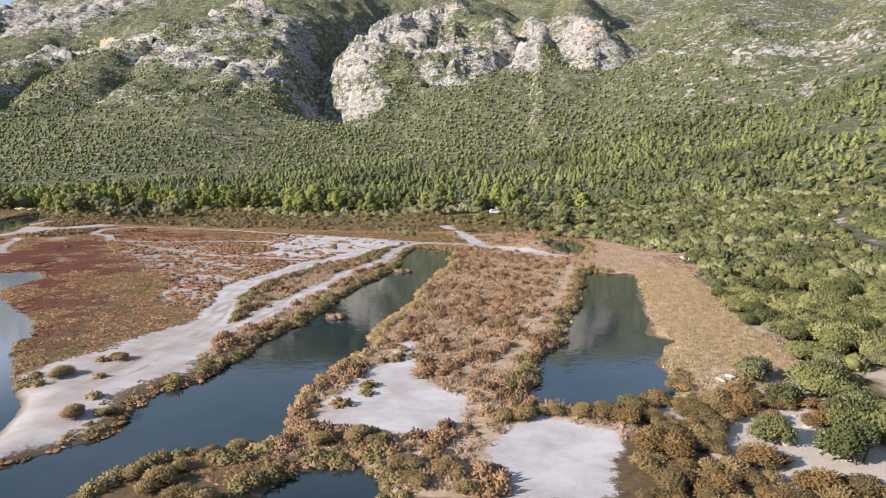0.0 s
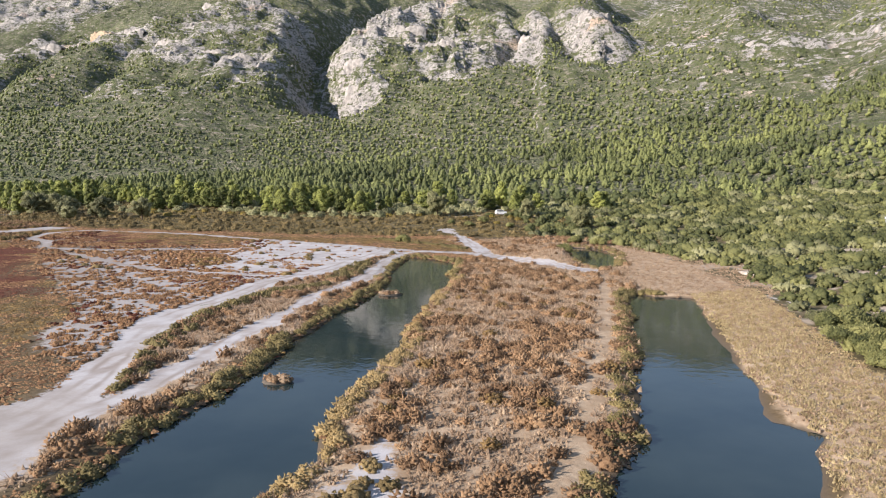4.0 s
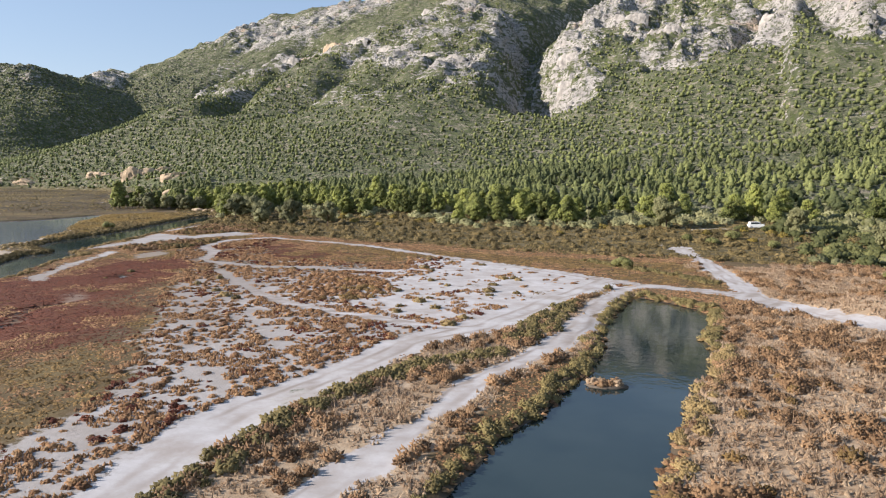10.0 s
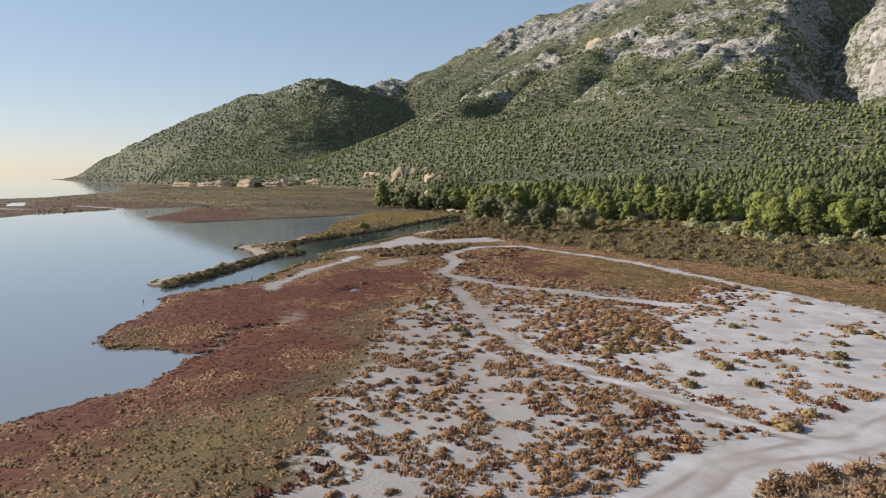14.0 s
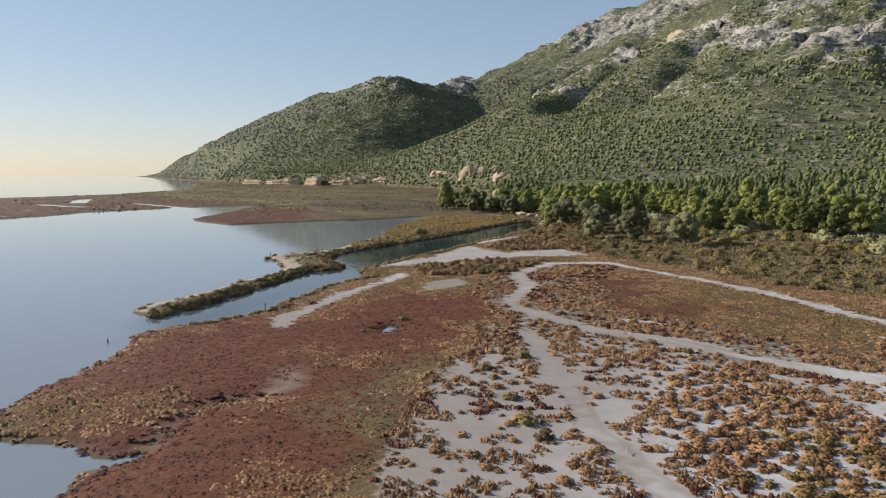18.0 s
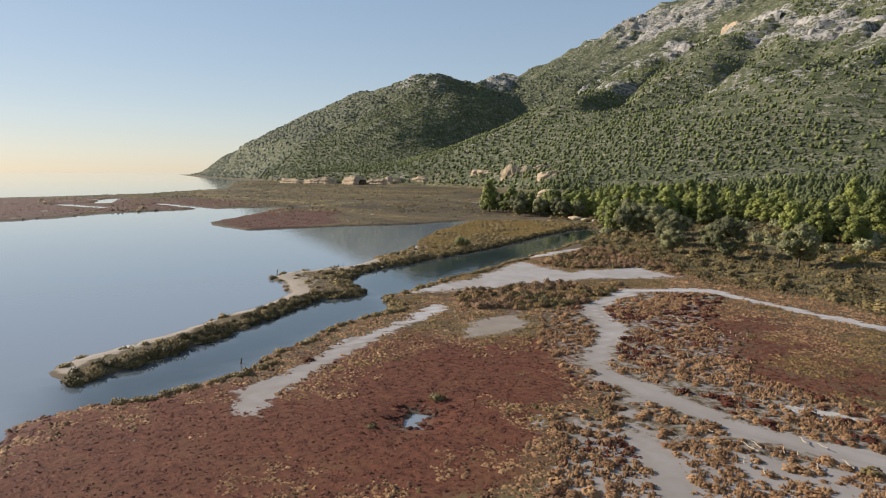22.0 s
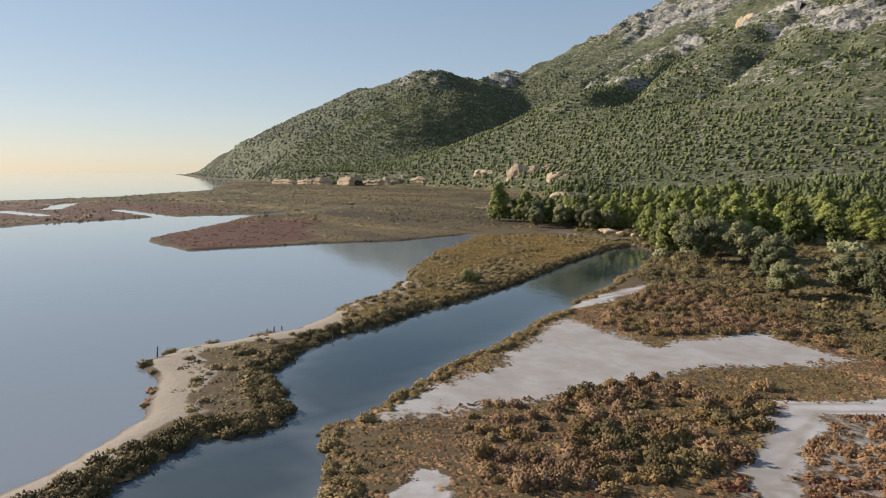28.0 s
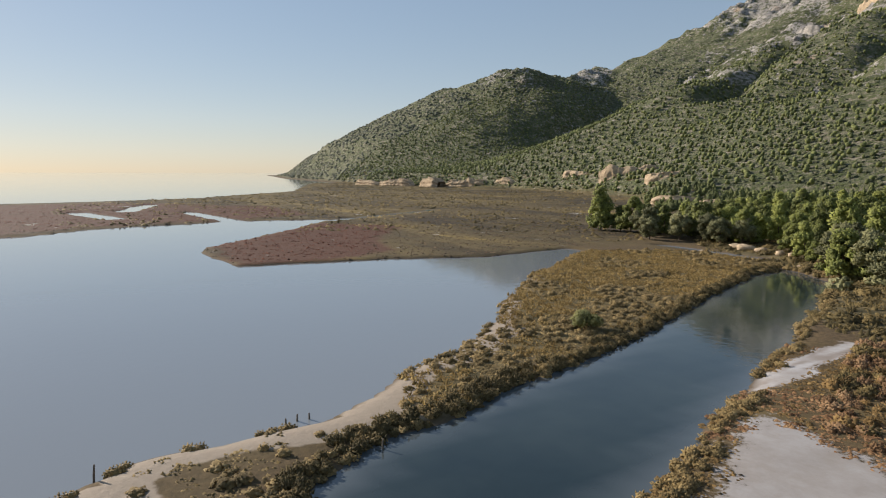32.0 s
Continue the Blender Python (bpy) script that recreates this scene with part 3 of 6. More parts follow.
    col = mix(t, sharpen(t, attr(t, "salt"), calc(t, "SUBTRACT", calc(t, "ADD", calc(t, "MULTIPLY", mid, 1.0), calc(t, "MULTIPLY", fine, 1.3)), 0.65), 0.4, 0.62), col, saltc)
    col = mix(t, calc(t, "MULTIPLY", attr(t, "dry"), 0.85), col, mix(t, mid, (0.17, 0.13, 0.095), (0.31, 0.255, 0.20)))
    col = mix(t, sharpen(t, attr(t, "sand"), mid, 0.4, 0.6), col, mix(t, fine, (0.24, 0.19, 0.14), (0.36, 0.30, 0.235)))
    col = mix(t, sharpen(t, attr(t, "pale_sand"), mid, 0.4, 0.6), col, mix(t, fine, (0.34, 0.285, 0.225), (0.52, 0.46, 0.385)))
    drift = node(t, "ShaderNodeTexNoise", Scale=1.0, Detail=7.0, Roughness=0.7)
    lie = node(t, "ShaderNodeMapping")
    lie.inputs["Rotation"].default_value = (0, 0, radians(-55))
    lie.inputs["Scale"].default_value = (0.009, 0.034, 1.0)
    t.links.new(t.nodes.new("ShaderNodeTexCoord").outputs["Object"], lie.inputs["Vector"])
    t.links.new(lie.outputs[0], drift.inputs["Vector"])
    drift = drift.outputs["Fac"]
    # dark boggy soil, its colour lowered further for shade among far plants
    shaded_peat = mix(t, ramp(t, drift, [(0.40, 0.0), (0.56, 0.9)]), (0.046, 0.034, 0.018), (0.135, 0.098, 0.040))
    shaded_peat = mix(t, ramp(t, drift, [(0.58, 0.0), (0.64, 0.8)]), shaded_peat, (0.25, 0.175, 0.055))
    shaded_peat = mix(t, sharpen(t, attr(t, "red"), drift, 0.3, 0.7), shaded_peat, mix(t, mid, (0.062, 0.028, 0.017), (0.120, 0.052, 0.029)))
    col = mix(t, attr(t, "shaded_peat"), col, shaded_peat)
    bank = t.nodes.new("ShaderNodeMapRange")
    t.links.new(attr(t, "shore"), bank.inputs[0])
    bank.inputs[1].default_value, bank.inputs[2].default_value = 0.9, 0.1
    col = mix(t, bank.outputs[0], col, (0.10, 0.075, 0.05))
    up = attr(t, "hillside")
    col = mix(t, up, col, slope)
    broken = calc(t, "ADD", calc(t, "MULTIPLY", calc(t, "SUBTRACT", ledges, 0.5), 1.9), calc(t, "MULTIPLY", calc(t, "SUBTRACT", flecks, 0.5), 1.5))
    rk = t.nodes.new("ShaderNodeMapRange")
    rk.interpolation_type = "SMOOTHSTEP"
    t.links.new(calc(t, "ADD", attr(t, "rock"), broken), rk.inputs[0])
    rk.inputs[1].default_value, rk.inputs[2].default_value = 0.34, 0.43
    rk = rk.outputs[0]
    col = mix(t, rk, col, rockc)
    t.links.new(col, bsdf.inputs["Base Color"])
    height_mix = calc(t, "ADD", calc(t, "MULTIPLY", fine, calc(t, "SUBTRACT", 0.10, calc(t, "MULTIPLY", attr(t, "salt"), 0.085))), calc(t, "MULTIPLY", calc(t, "MULTIPLY", calc(t, "ADD", noise_tex(t, 0.12, 8, 0.75), calc(t, "MULTIPLY", beds, 0.8)), up), 5.5))
    bump(t, bsdf, height_mix, 0.9, 1.0)
    return m


def water_material():
    m, t, bsdf = material("water", 0.03)
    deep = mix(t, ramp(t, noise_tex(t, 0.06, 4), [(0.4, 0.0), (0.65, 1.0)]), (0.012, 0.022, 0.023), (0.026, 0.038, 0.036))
    # lagoon paler than the channels: silty, with sky reflection put into its colour
    t.links.new(mix(t, attr(t, "silt_sheen"), deep, (0.200, 0.217, 0.232)), bsdf.inputs["Base Color"])
    bsdf.inputs["IOR"].default_value = 1.45
    bsdf.inputs["Specular IOR Level"].default_value = 0.5
    bump(t, bsdf, noise_tex(t, 0.7, 3), 0.09, 0.15)
    return m


GROUND_MAT, WATER_MAT = ground_material(), water_material()


def grid_object(name, mat):
    ny, nx = XX.shape
    me = bpy.data.meshes.new(name)
    co = np.stack([XX, YY, ZZ], -1).reshape(-1, 3)
    idx = np.arange(ny * nx).reshape(ny, nx)
    quads = np.stack([idx[:-1, :-1], idx[:-1, 1:], idx[1:, 1:], idx[1:, :-1]], -1).reshape(-1)
    me.vertices.add(len(co))
    me.vertices.foreach_set("co", co.ravel())
    me.loops.add(len(quads))
    me.loops.foreach_set("vertex_index", quads)
    me.polygons.add(len(quads) // 4)
    me.polygons.foreach_set("loop_start", np.arange(0, len(quads), 4))
    me.polygons.foreach_set("loop_total", np.full(len(quads) // 4, 4))
    me.polygons.foreach_set("use_smooth", np.ones(len(quads) // 4, bool))
    me.update()
    me.materials.append(mat)
    return new(name, me)


ground = grid_object("ground", GROUND_MAT)
gy_, gx_ = np.gradient(ZZ, GY, GX)
STEEP = np.hypot(gx_, gy_)
patchy = fbm(fx, fy, 120, 4, 71)
patch2 = fbm(fx, fy, 45, 3, 75)
rock = ROUGH.ravel() * (0.40 + smoothstep(0.45, 1.2, STEEP.ravel()) * 0.18 + (patchy - 0.5) * 0.5 + (patch2 - 0.5) * 0.7)
over_hill = smoothstep(170, 420, DHILL.ravel()) * (0.6 + 0.4 * smoothstep(-450, -50, fx))
rock = np.maximum(rock, over_hill * (0.04 + 0.14 * smoothstep(0.42, 0.62, patchy) + 0.26 * smoothstep(0.9, 1.5, STEEP.ravel())))
rock = np.clip(np.maximum(rock, over_hill * smoothstep(150, 300, fx) * (0.10 + 0.22 * smoothstep(0.40, 0.60, patch2))), 0, 0.8)
COVER["rock"] = rock
COVER["hillside"] = smoothstep(np.where(fx < -330, 2, 25), np.where(fx < -330, 20, 80), DHILL.ravel())
for key, values in COVER.items():
    a = ground.data.attributes.new(key, "FLOAT", "POINT")
    a.data.foreach_set("value", values.astype(np.float32))
tagged(ground, "salt marsh flats rising to scrubby limestone mountain slopes", "ground", kind="structure")

wx_, wy_ = (np.concatenate([[-4950, lo - 200], np.arange(lo, hi, 3.0), [hi + 200, 4950]]) for lo, hi in ((-330.0, 60.0), (20.0, 340.0)))
wgx, wgy = np.meshgrid(wx_, wy_)
wid = np.arange(wgx.size).reshape(wgx.shape)
wm = bpy.data.meshes.new("water")
wm.from_pydata(np.stack([wgx.ravel(), wgy.ravel(), np.zeros(wgx.size)], 1).tolist(), [],
               np.stack([wid[:-1, :-1], wid[:-1, 1:], wid[1:, 1:], wid[1:, :-1]], -1).reshape(-1, 4).tolist())
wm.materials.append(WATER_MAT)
SPIT_CHANNEL = SPIT[:18][::-1] + [(-203, 324)] + SHORE[24:-1][::-1] + [(-112, 146)]
silt_sheen = smoothstep(-34, -52, wgx.ravel()) * smoothstep(-4, 5, area_dist(wgx.ravel(), wgy.ravel(), SPIT_CHANNEL, 30))
# channel's south end also paled in colour for the sky it reflects
silt_sheen = np.maximum(silt_sheen, 0.16 * smoothstep(-60, -90, wgx.ravel()) * smoothstep(214, 180, wgy.ravel()))
wm.attributes.new("silt_sheen", "FLOAT", "POINT").data.foreach_set("value", silt_sheen.astype(np.float32))
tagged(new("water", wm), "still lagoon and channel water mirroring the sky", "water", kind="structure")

# ---- scattered growth ----
rng = np.random.default_rng(7)
COVER_GRID = {key: values.reshape(XX.shape) for key, values in COVER.items()}


def cover(key, x, y):
    return ground_at(x, y, COVER_GRID[key])


def raw_mesh(name, co, tris, mat, tint=None, smooth=False):
    me = bpy.data.meshes.new(name)
    me.vertices.add(len(co))
    me.vertices.foreach_set("co", np.asarray(co, np.float32).ravel())
    me.loops.add(len(tris) * 3)
    me.loops.foreach_set("vertex_index", np.asarray(tris, np.int32).ravel())
    me.polygons.add(len(tris))
    me.polygons.foreach_set("loop_start", np.arange(0, len(tris) * 3, 3))
    me.polygons.foreach_set("loop_total", np.full(len(tris), 3))
    if smooth:
        me.polygons.foreach_set("use_smooth", np.ones(len(tris), bool))
    if tint is not None:
        a = me.attributes.new("tint", "FLOAT", "POINT")
        a.data.foreach_set("value", np.asarray(tint, np.float32))
    me.update()
    me.materials.append(mat)
    return me


def ico(levels):
    bm = bmesh.new()
    bmesh.ops.create_icosphere(bm, subdivisions=levels, radius=1.0)
    co = np.array([v.co[:] for v in bm.verts])
    tris = np.array([[v.index for v in f.verts] for f in bm.faces])
    bm.free()
    return co, tris


ICO1, ICO2 = ico(1), ico(2)


def lump(base, seed, wobble, floor=-0.15):
    """A dome with an uneven skin, flat below."""
    co, tris = base
    r = np.random.default_rng(seed)
    co = co * (1 + wobble * (r.random((len(co), 1)) - 0.5) * 2)
    co[:, 2] = np.maximum(co[:, 2], floor)
    keep = (co[tris][:, :, 2] > floor + 1e-6).any(1)
    return co, tris[keep]


def blades(seed, count, width, inner, up, spread=1.0):
    """Leafy spikes that stand out of a dome."""
    r = np.random.default_rng(seed)
    az, el = r.random(count) * 2 * np.pi, np.arcsin(r.random(count) ** up)
    d = np.stack([np.cos(az) * np.cos(el), np.sin(az) * np.cos(el), np.sin(el)], 1)
    side = np.cross(d, r.normal(size=(count, 3)))
    side /= np.linalg.norm(side, axis=1, keepdims=True)
    tip = d * (1.0 + spread * 0.35 * (r.random((count, 1)) - 0.3))
    root = d * inner
    w = width * (0.6 + 0.8 * r.random((count, 1)))
    co = np.stack([root - side * w * 0.5, root + side * w * 0.5, tip], 1).reshape(-1, 3)
    co[:, 2] = np.maximum(co[:, 2], -0.1)
    return co, np.arange(count * 3).reshape(-1, 3)


def join(*pieces):
    cos, tris, n = [], [], 0
    for co, tr in pieces:
        cos.append(co)
        tris.append(tr + n)
        n += len(co)
    return np.concatenate(cos), np.concatenate(tris)


def sprigs(seed, count, width, tall, low=0.0, flatten=1.0, spread=1.0):
    """Short leafy shoots, each a slim five-sided tuft, standing out of a dome."""
    r = np.random.default_rng(seed)
    az = np.arange(count) * 2.39996 + r.random(count) * 0.9
    rise = low + (1 - low) * ((np.arange(count) + r.random(count)) / count)
    rise = np.clip(rise, -0.95, 0.99)
    flat = np.sqrt(1 - rise ** 2)
    d = np.stack([np.cos(az) * flat, np.sin(az) * flat, rise], 1)
    root = d * (0.72 + 0.22 * r.random((count, 1))) * np.array([spread, spread, flatten])
    d = d + r.normal(size=d.shape) * 0.25 + np.array([0, 0, 0.35])
    d /= np.linalg.norm(d, axis=1, keepdims=True)
    a = np.cross(d, r.normal(size=d.shape))
    a /= np.linalg.norm(a, axis=1, keepdims=True)
    b = np.cross(d, a)
    w = width * (0.6 + 0.8 * r.random((count, 1)))
    ring = [root + (a * math.cos(q) + b * math.sin(q)) * w * (0.75 + 0.5 * r.random((count, 1))) for q in np.arange(5) * 2 * math.pi / 5]
    tip = root + d * tall * (0.5 + 0.9 * r.random((count, 1)))
    co = np.stack(ring + [tip], 1).reshape(-1, 3)
    fan = np.array([[k, (k + 1) % 5, 5] for k in range(5)])
    return co, (fan[None] + (np.arange(count) * 6)[:, None, None]).reshape(-1, 3)


def carpet(seed, count, reach, width, tall):
    """A loose patch of small upright tufts."""
    r = np.random.default_rng(seed)
    pieces = []
    for k in range(count):
        a, q, s = r.random() * 6.3, reach * r.random() ** 0.5, 0.6 + 0.8 * r.random()
        ring = np.array([[math.cos(c) * width * s * (0.7 + 0.6 * r.random()), math.sin(c) * width * s * (0.7 + 0.6 * r.random()), -0.08] for c in np.arange(5) * 1.2566 + r.random()])
        tip = np.array([[width * r.normal() * 0.35, width * r.normal() * 0.35, tall * s * (0.6 + 0.8 * r.random())]])
        pieces.append((np.concatenate([ring, tip]) + np.array([q * math.cos(a), q * math.sin(a), 0]), np.array([[i, (i + 1) % 5, 5] for i in range(5)])))
    return join(*pieces)


def bush(seed, count, width, tall, low=0.0, flatten=1.0):
    return join((lump(ICO1, seed, 0.2)[0] * np.array([0.78, 0.78, 0.78 * flatten]), lump(ICO1, seed, 0.2)[1]), sprigs(seed, count, width, tall, low, flatten))


def scatter(name, templates, x, y, size, tall, mat, label, category, sink=0.05, tint=None):
    """One object of many plants, each its own turn, size and tint."""
    z = ground_at(x, y)
    turn, pick = rng.random(len(x)) * 2 * np.pi, rng.integers(0, len(templates), len(x))
    tint = rng.random(len(x)) if tint is None else tint
    cos, tris, tints, n = [], [], [], 0
    for k, (co, tr) in enumerate(templates):
        sel = pick == k
        m = sel.sum()
        if not m:
            continue
        c, s = np.cos(turn[sel])[:, None], np.sin(turn[sel])[:, None]
        stretch = (0.8 + 0.4 * rng.random(m))[:, None]
        px = (co[None, :, 0] * c - co[None, :, 1] * s) * size[sel][:, None] * stretch + x[sel][:, None]
        py = (co[None, :, 0] * s + co[None, :, 1] * c) * size[sel][:, None] + y[sel][:, None]
        pz = co[None, :, 2] * (size * tall)[sel][:, None] + (z[sel] - sink * size[sel])[:, None]
        cos.append(np.stack([px, py, pz], -1).reshape(-1, 3))
        tris.append((tr[None] + (np.arange(m) * len(co))[:, None, None] + n).reshape(-1, 3))
        fleck = np.random.default_rng(k + 5).random(len(co) // 6 + 1).repeat(6)[:len(co)] - 0.5
        tints.append((tint[sel][:, None] * 0.8 + 0.1 + 0.40 * fleck[None]).ravel())
        n += m * len(co)
    me = raw_mesh(name, np.concatenate(cos), np.concatenate(tris), mat, np.concatenate(tints))
    return tagged(new(name, me), label, category, kind="stuff")


def jitter(x0, x1, y0, y1, step):
    gx, gy = np.meshgrid(np.arange(x0, x1, step), np.arange(y0, y1, step))
    x, y = gx.ravel() + (rng.random(gx.size) - 0.5) * step * 1.1, gy.ravel() + (rng.random(gx.size) - 0.5) * step * 1.1
    return x, y


def foliage(name, dark, light, third=None, speck=6.0, gloss=0.75, vary=0.0):
    m, t, bsdf = material(name, gloss)
    tint = attr(t, "tint")
    n = noise_tex(t, speck, 3, 0.7)
    f = calc(t, "ADD", calc(t, "MULTIPLY", tint, 0.75), calc(t, "MULTIPLY", calc(t, "SUBTRACT", n, 0.5), 1.1))
    if vary:
        f = calc(t, "ADD", f, calc(t, "MULTIPLY", calc(t, "SUBTRACT", t.nodes.new("ShaderNodeObjectInfo").outputs["Random"], 0.5), vary))
    stops = [(0.05, dark), (0.72, light)]
    if third:
        stops.append((0.97, third))
    colour = ramp(t, f, stops)
    t.links.new(colour, bsdf.inputs["Base Color"])
    bump(t, bsdf, noise_tex(t, speck * 2.0, 4, 0.75), 1.0, 0.4 / speck)
    thin = t.nodes.new("ShaderNodeBsdfTranslucent")
    t.links.new(colour, thin.inputs["Color"])
    both = t.nodes.new("ShaderNodeMixShader")
    both.inputs[0].default_value = 0.25
    t.links.new(bsdf.outputs[0], both.inputs[1])
    t.links.new(thin.outputs[0], both.inputs[2])
    t.links.new(both.outputs[0], t.nodes["Material Output"].inputs["Surface"])
    return m


RED_M = foliage("red_glasswort", (0.075, 0.025, 0.015), (0.185, 0.062, 0.033), (0.27, 0.125, 0.052))
BROWN_M = foliage("brown_glasswort", (0.185, 0.095, 0.046), (0.46, 0.265, 0.126), (0.55, 0.37, 0.19))
OLIVE_M = foliage("olive_marsh_plants", (0.122, 0.078, 0.030), (0.35, 0.218, 0.082), (0.48, 0.325, 0.130))
TAN_M = foliage("dry_tufts", (0.27, 0.178, 0.108), (0.51, 0.365, 0.228), (0.63, 0.49, 0.325))
RUST_M = foliage("rusty_tufts", (0.145, 0.083, 0.042), (0.39, 0.240, 0.125), (0.51, 0.36, 0.205))
BANK_M = foliage("bank_shrubs", (0.14, 0.10, 0.042), (0.38, 0.27, 0.115), (0.48, 0.36, 0.18))
GREEN_M = foliage("green_shrub_leaves", (0.080, 0.086, 0.030), (0.275, 0.262, 0.092), (0.39, 0.36, 0.155), 3.5, 0.6, 0.6)
SCRUB_M = foliage("strip_scrub", (0.082, 0.064, 0.027), (0.26, 0.188, 0.076), (0.40, 0.29, 0.125))
FAR_M = foliage("far_rushes", (0.070, 0.050, 0.034), (0.19, 0.13, 0.075), (0.28, 0.20, 0.10))
PINE_M = foliage("pine_needles", (0.098, 0.110, 0.034), (0.36, 0.375, 0.092), (0.48, 0.48, 0.13), 2.2, 0.6, 0.55)
GREY_M = foliage("grey_green_leaves", (0.105, 0.105, 0.048), (0.30, 0.285, 0.132), (0.41, 0.385, 0.20), 3.0, 0.6, 0.5)
WOODS_M = foliage("hillside_woods", (0.085, 0.098, 0.040), (0.265, 0.280, 0.095), (0.39, 0.39, 0.14), 0.8, 0.7)
HEATH_M = foliage("hillside_heath", (0.062, 0.070, 0.036), (0.168, 0.172, 0.095), (0.28, 0.265, 0.18), 0.5, 0.8)

CLUMP = [bush(k + 50, 22, 0.22, 0.26) for k in range(5)]
MAT = [carpet(k + 70, 13, 1.05, 0.30, 0.30) for k in range(6)]
PADS = [bush(k + 80, 17, 0.23, 0.24) for k in range(6)]
TUFT = [join(carpet(k + 85, 8, 0.9, 0.21, 0.40), blades(k + 90, 12, 0.08, 0.1, 0.7, 1.0)) for k in range(5)]
TUSSOCK = [bush(k + 30, 26, 0.15, 0.36) for k in range(5)]
SHRUB = [bush(k + 20, 34, 0.18, 0.34) for k in range(4)]

# flats between the lagoon and the hills
x, y = jitter(-165, 8, 40, 262, 0.92)
W, S, SP, TN, RD, TK = (cover(k, x, y) for k in ("shore", "salt", "speckle", "tan", "red", "track"))
patch = fbm(x, y, 6.0, 3, 60)
thick = fbm(x, y, 2.1, 2, 64)
big_patch = fbm(x, y, 14.0, 2, 65)
hill_d = ground_at(x, y, DHILL)
clean = smoothstep(-50, -40, x) * smoothstep(132, 142, y) * (S > 0.4)
chance = np.where(S > 0.62, 0.02, np.where(S > 0.35, 0.7, 1.0))
crowd = smoothstep(0.46, 0.56, thick + 0.45 * (big_patch - 0.5)) * 0.95
chance = np.where((SP > 0.4) | ((S > 0.4) & (x > -95) & (x < -42) & (y > 140)), crowd * (1 - 0.93 * clean), chance)
BROWN_ISLE = [(-58, 160.5), (-65.3, 174.9), (-64, 184), (-50.2, 176), (-43, 169), (-45.9, 159), (-52.4, 157)]
brown_isle = area_dist(x, y, BROWN_ISLE, 20) < 0
chance = np.where((SP > 0.3) & (S < 0.4) & (y > 158) & ~brown_isle, np.maximum(chance, 0.25 + 0.75 * smoothstep(0.38, 0.5, thick)), chance)
chance = np.where(brown_isle, 0.97, chance)
keep = (W > 0.25) & (TN < 0.45) & (hill_d < 5) & (rng.random(len(x)) < chance) & ((SP < 0.4) & (S < 0.62) | brown_isle) & (rng.random(len(x)) > 1.2 * cover("dry", x, y)) & (TK < 0.58)
keep &= area_dist(x, y, SPIT, 20) > 0
x, y, RD, SP, patch, brown_isle, hill_d = (a[keep] for a in (x, y, RD, SP, patch, brown_isle, hill_d))
redness = RD + (patch - 0.5) * 1.8 + (rng.random(len(x)) - 0.5) * 0.3
olive = fbm(x, y, 16, 3, 80) + 0.12 * smoothstep(180, 215, y) + (rng.random(len(x)) - 0.5) * 0.15
kind = np.where(redness > 0.59, 0, np.where(olive + 0.5 * (fbm(x, y, 3.5, 2, 82) - 0.5) > 0.59, 2, 1))
kind = np.where((SP > 0.4) & (redness < 1.0) & ~brown_isle, np.where(rng.random(len(x)) < 0.25, 0, 1), kind)
kind = np.where(hill_d > -9 + 5 * (patch - 0.5), 1, kind)
loose = SP > 0.4
for k, (name, mat, label) in enumerate((("red_glasswort", RED_M, "low carpet of deep red glasswort cushions"),
                                        ("brown_glasswort", BROWN_M, "rust-brown glasswort clumps scattered over pale crust"),
                                        ("olive_sedge", OLIVE_M, "olive-brown marsh plants in low dense cushions"))):
    s = kind == k
    size = np.where(loose[s], 0.34 + 0.40 * rng.random(s.sum()) ** 1.5, 0.52 + 0.34 * rng.random(s.sum()))
    tall = np.where(rng.random(s.sum()) < 0.15, 0.8, 0.5) if k else np.full(s.sum(), 0.34)
    tall = np.where(loose[s], 0.75, tall)
    for group, some, title in ((loose[s], PADS, name + "_cushions"), (~loose[s], MAT, name)):
        if group.any():
            scatter(title, some, x[s][group], y[s][group], size[group], tall[group], mat, label, "marsh plants")
# low islands of plants over the crust
x, y = jitter(-122, -8, 90, 238, 0.52)
W, S, SP, RD, TK = (cover(k, x, y) for k in ("shore", "salt", "speckle", "red", "track"))
isle = fbm(x, y, 1.9, 2, 64) + 0.32 * (fbm(x, y, 13.0, 2, 65) - 0.5) + 0.12 * (fbm(x, y, 0.9, 1, 67) - 0.5)
bare = smoothstep(-52, -40, x) * smoothstep(150, 160, y)
need = 0.572 + 0.085 * bare - 0.05 * smoothstep(-45, -70, x) * (1 - smoothstep(150, 165, y)) + 0.03 * (S > 0.5) - 0.07 * smoothstep(-44, -58, x) * smoothstep(145, 160, y)
keep = (W > 1.0) & ((SP > 0.4) | (S > 0.4) & (y > 128)) & (isle > need) & (TK < 0.35) & (rng.random(len(x)) < 0.86)
keep &= (cover("tan", x, y) < 0.4) & (ground_at(x, y, DHILL) < 0) & (area_dist(x, y, BROWN_ISLE, 20) > 0) & (cover("dry", x, y) < 0.3)
x, y, RD = x[keep], y[keep], RD[keep]
middle = smoothstep(0.0, 0.08, (isle - need)[keep])
crimson = fbm(x, y, 5.0, 2, 68) + 0.08 * RD + 0.2 * (rng.random(len(x)) - 0.5) > 0.735
PLOT = [carpet(k + 270, 7, 0.95, 0.38, 0.55) for k in range(6)]
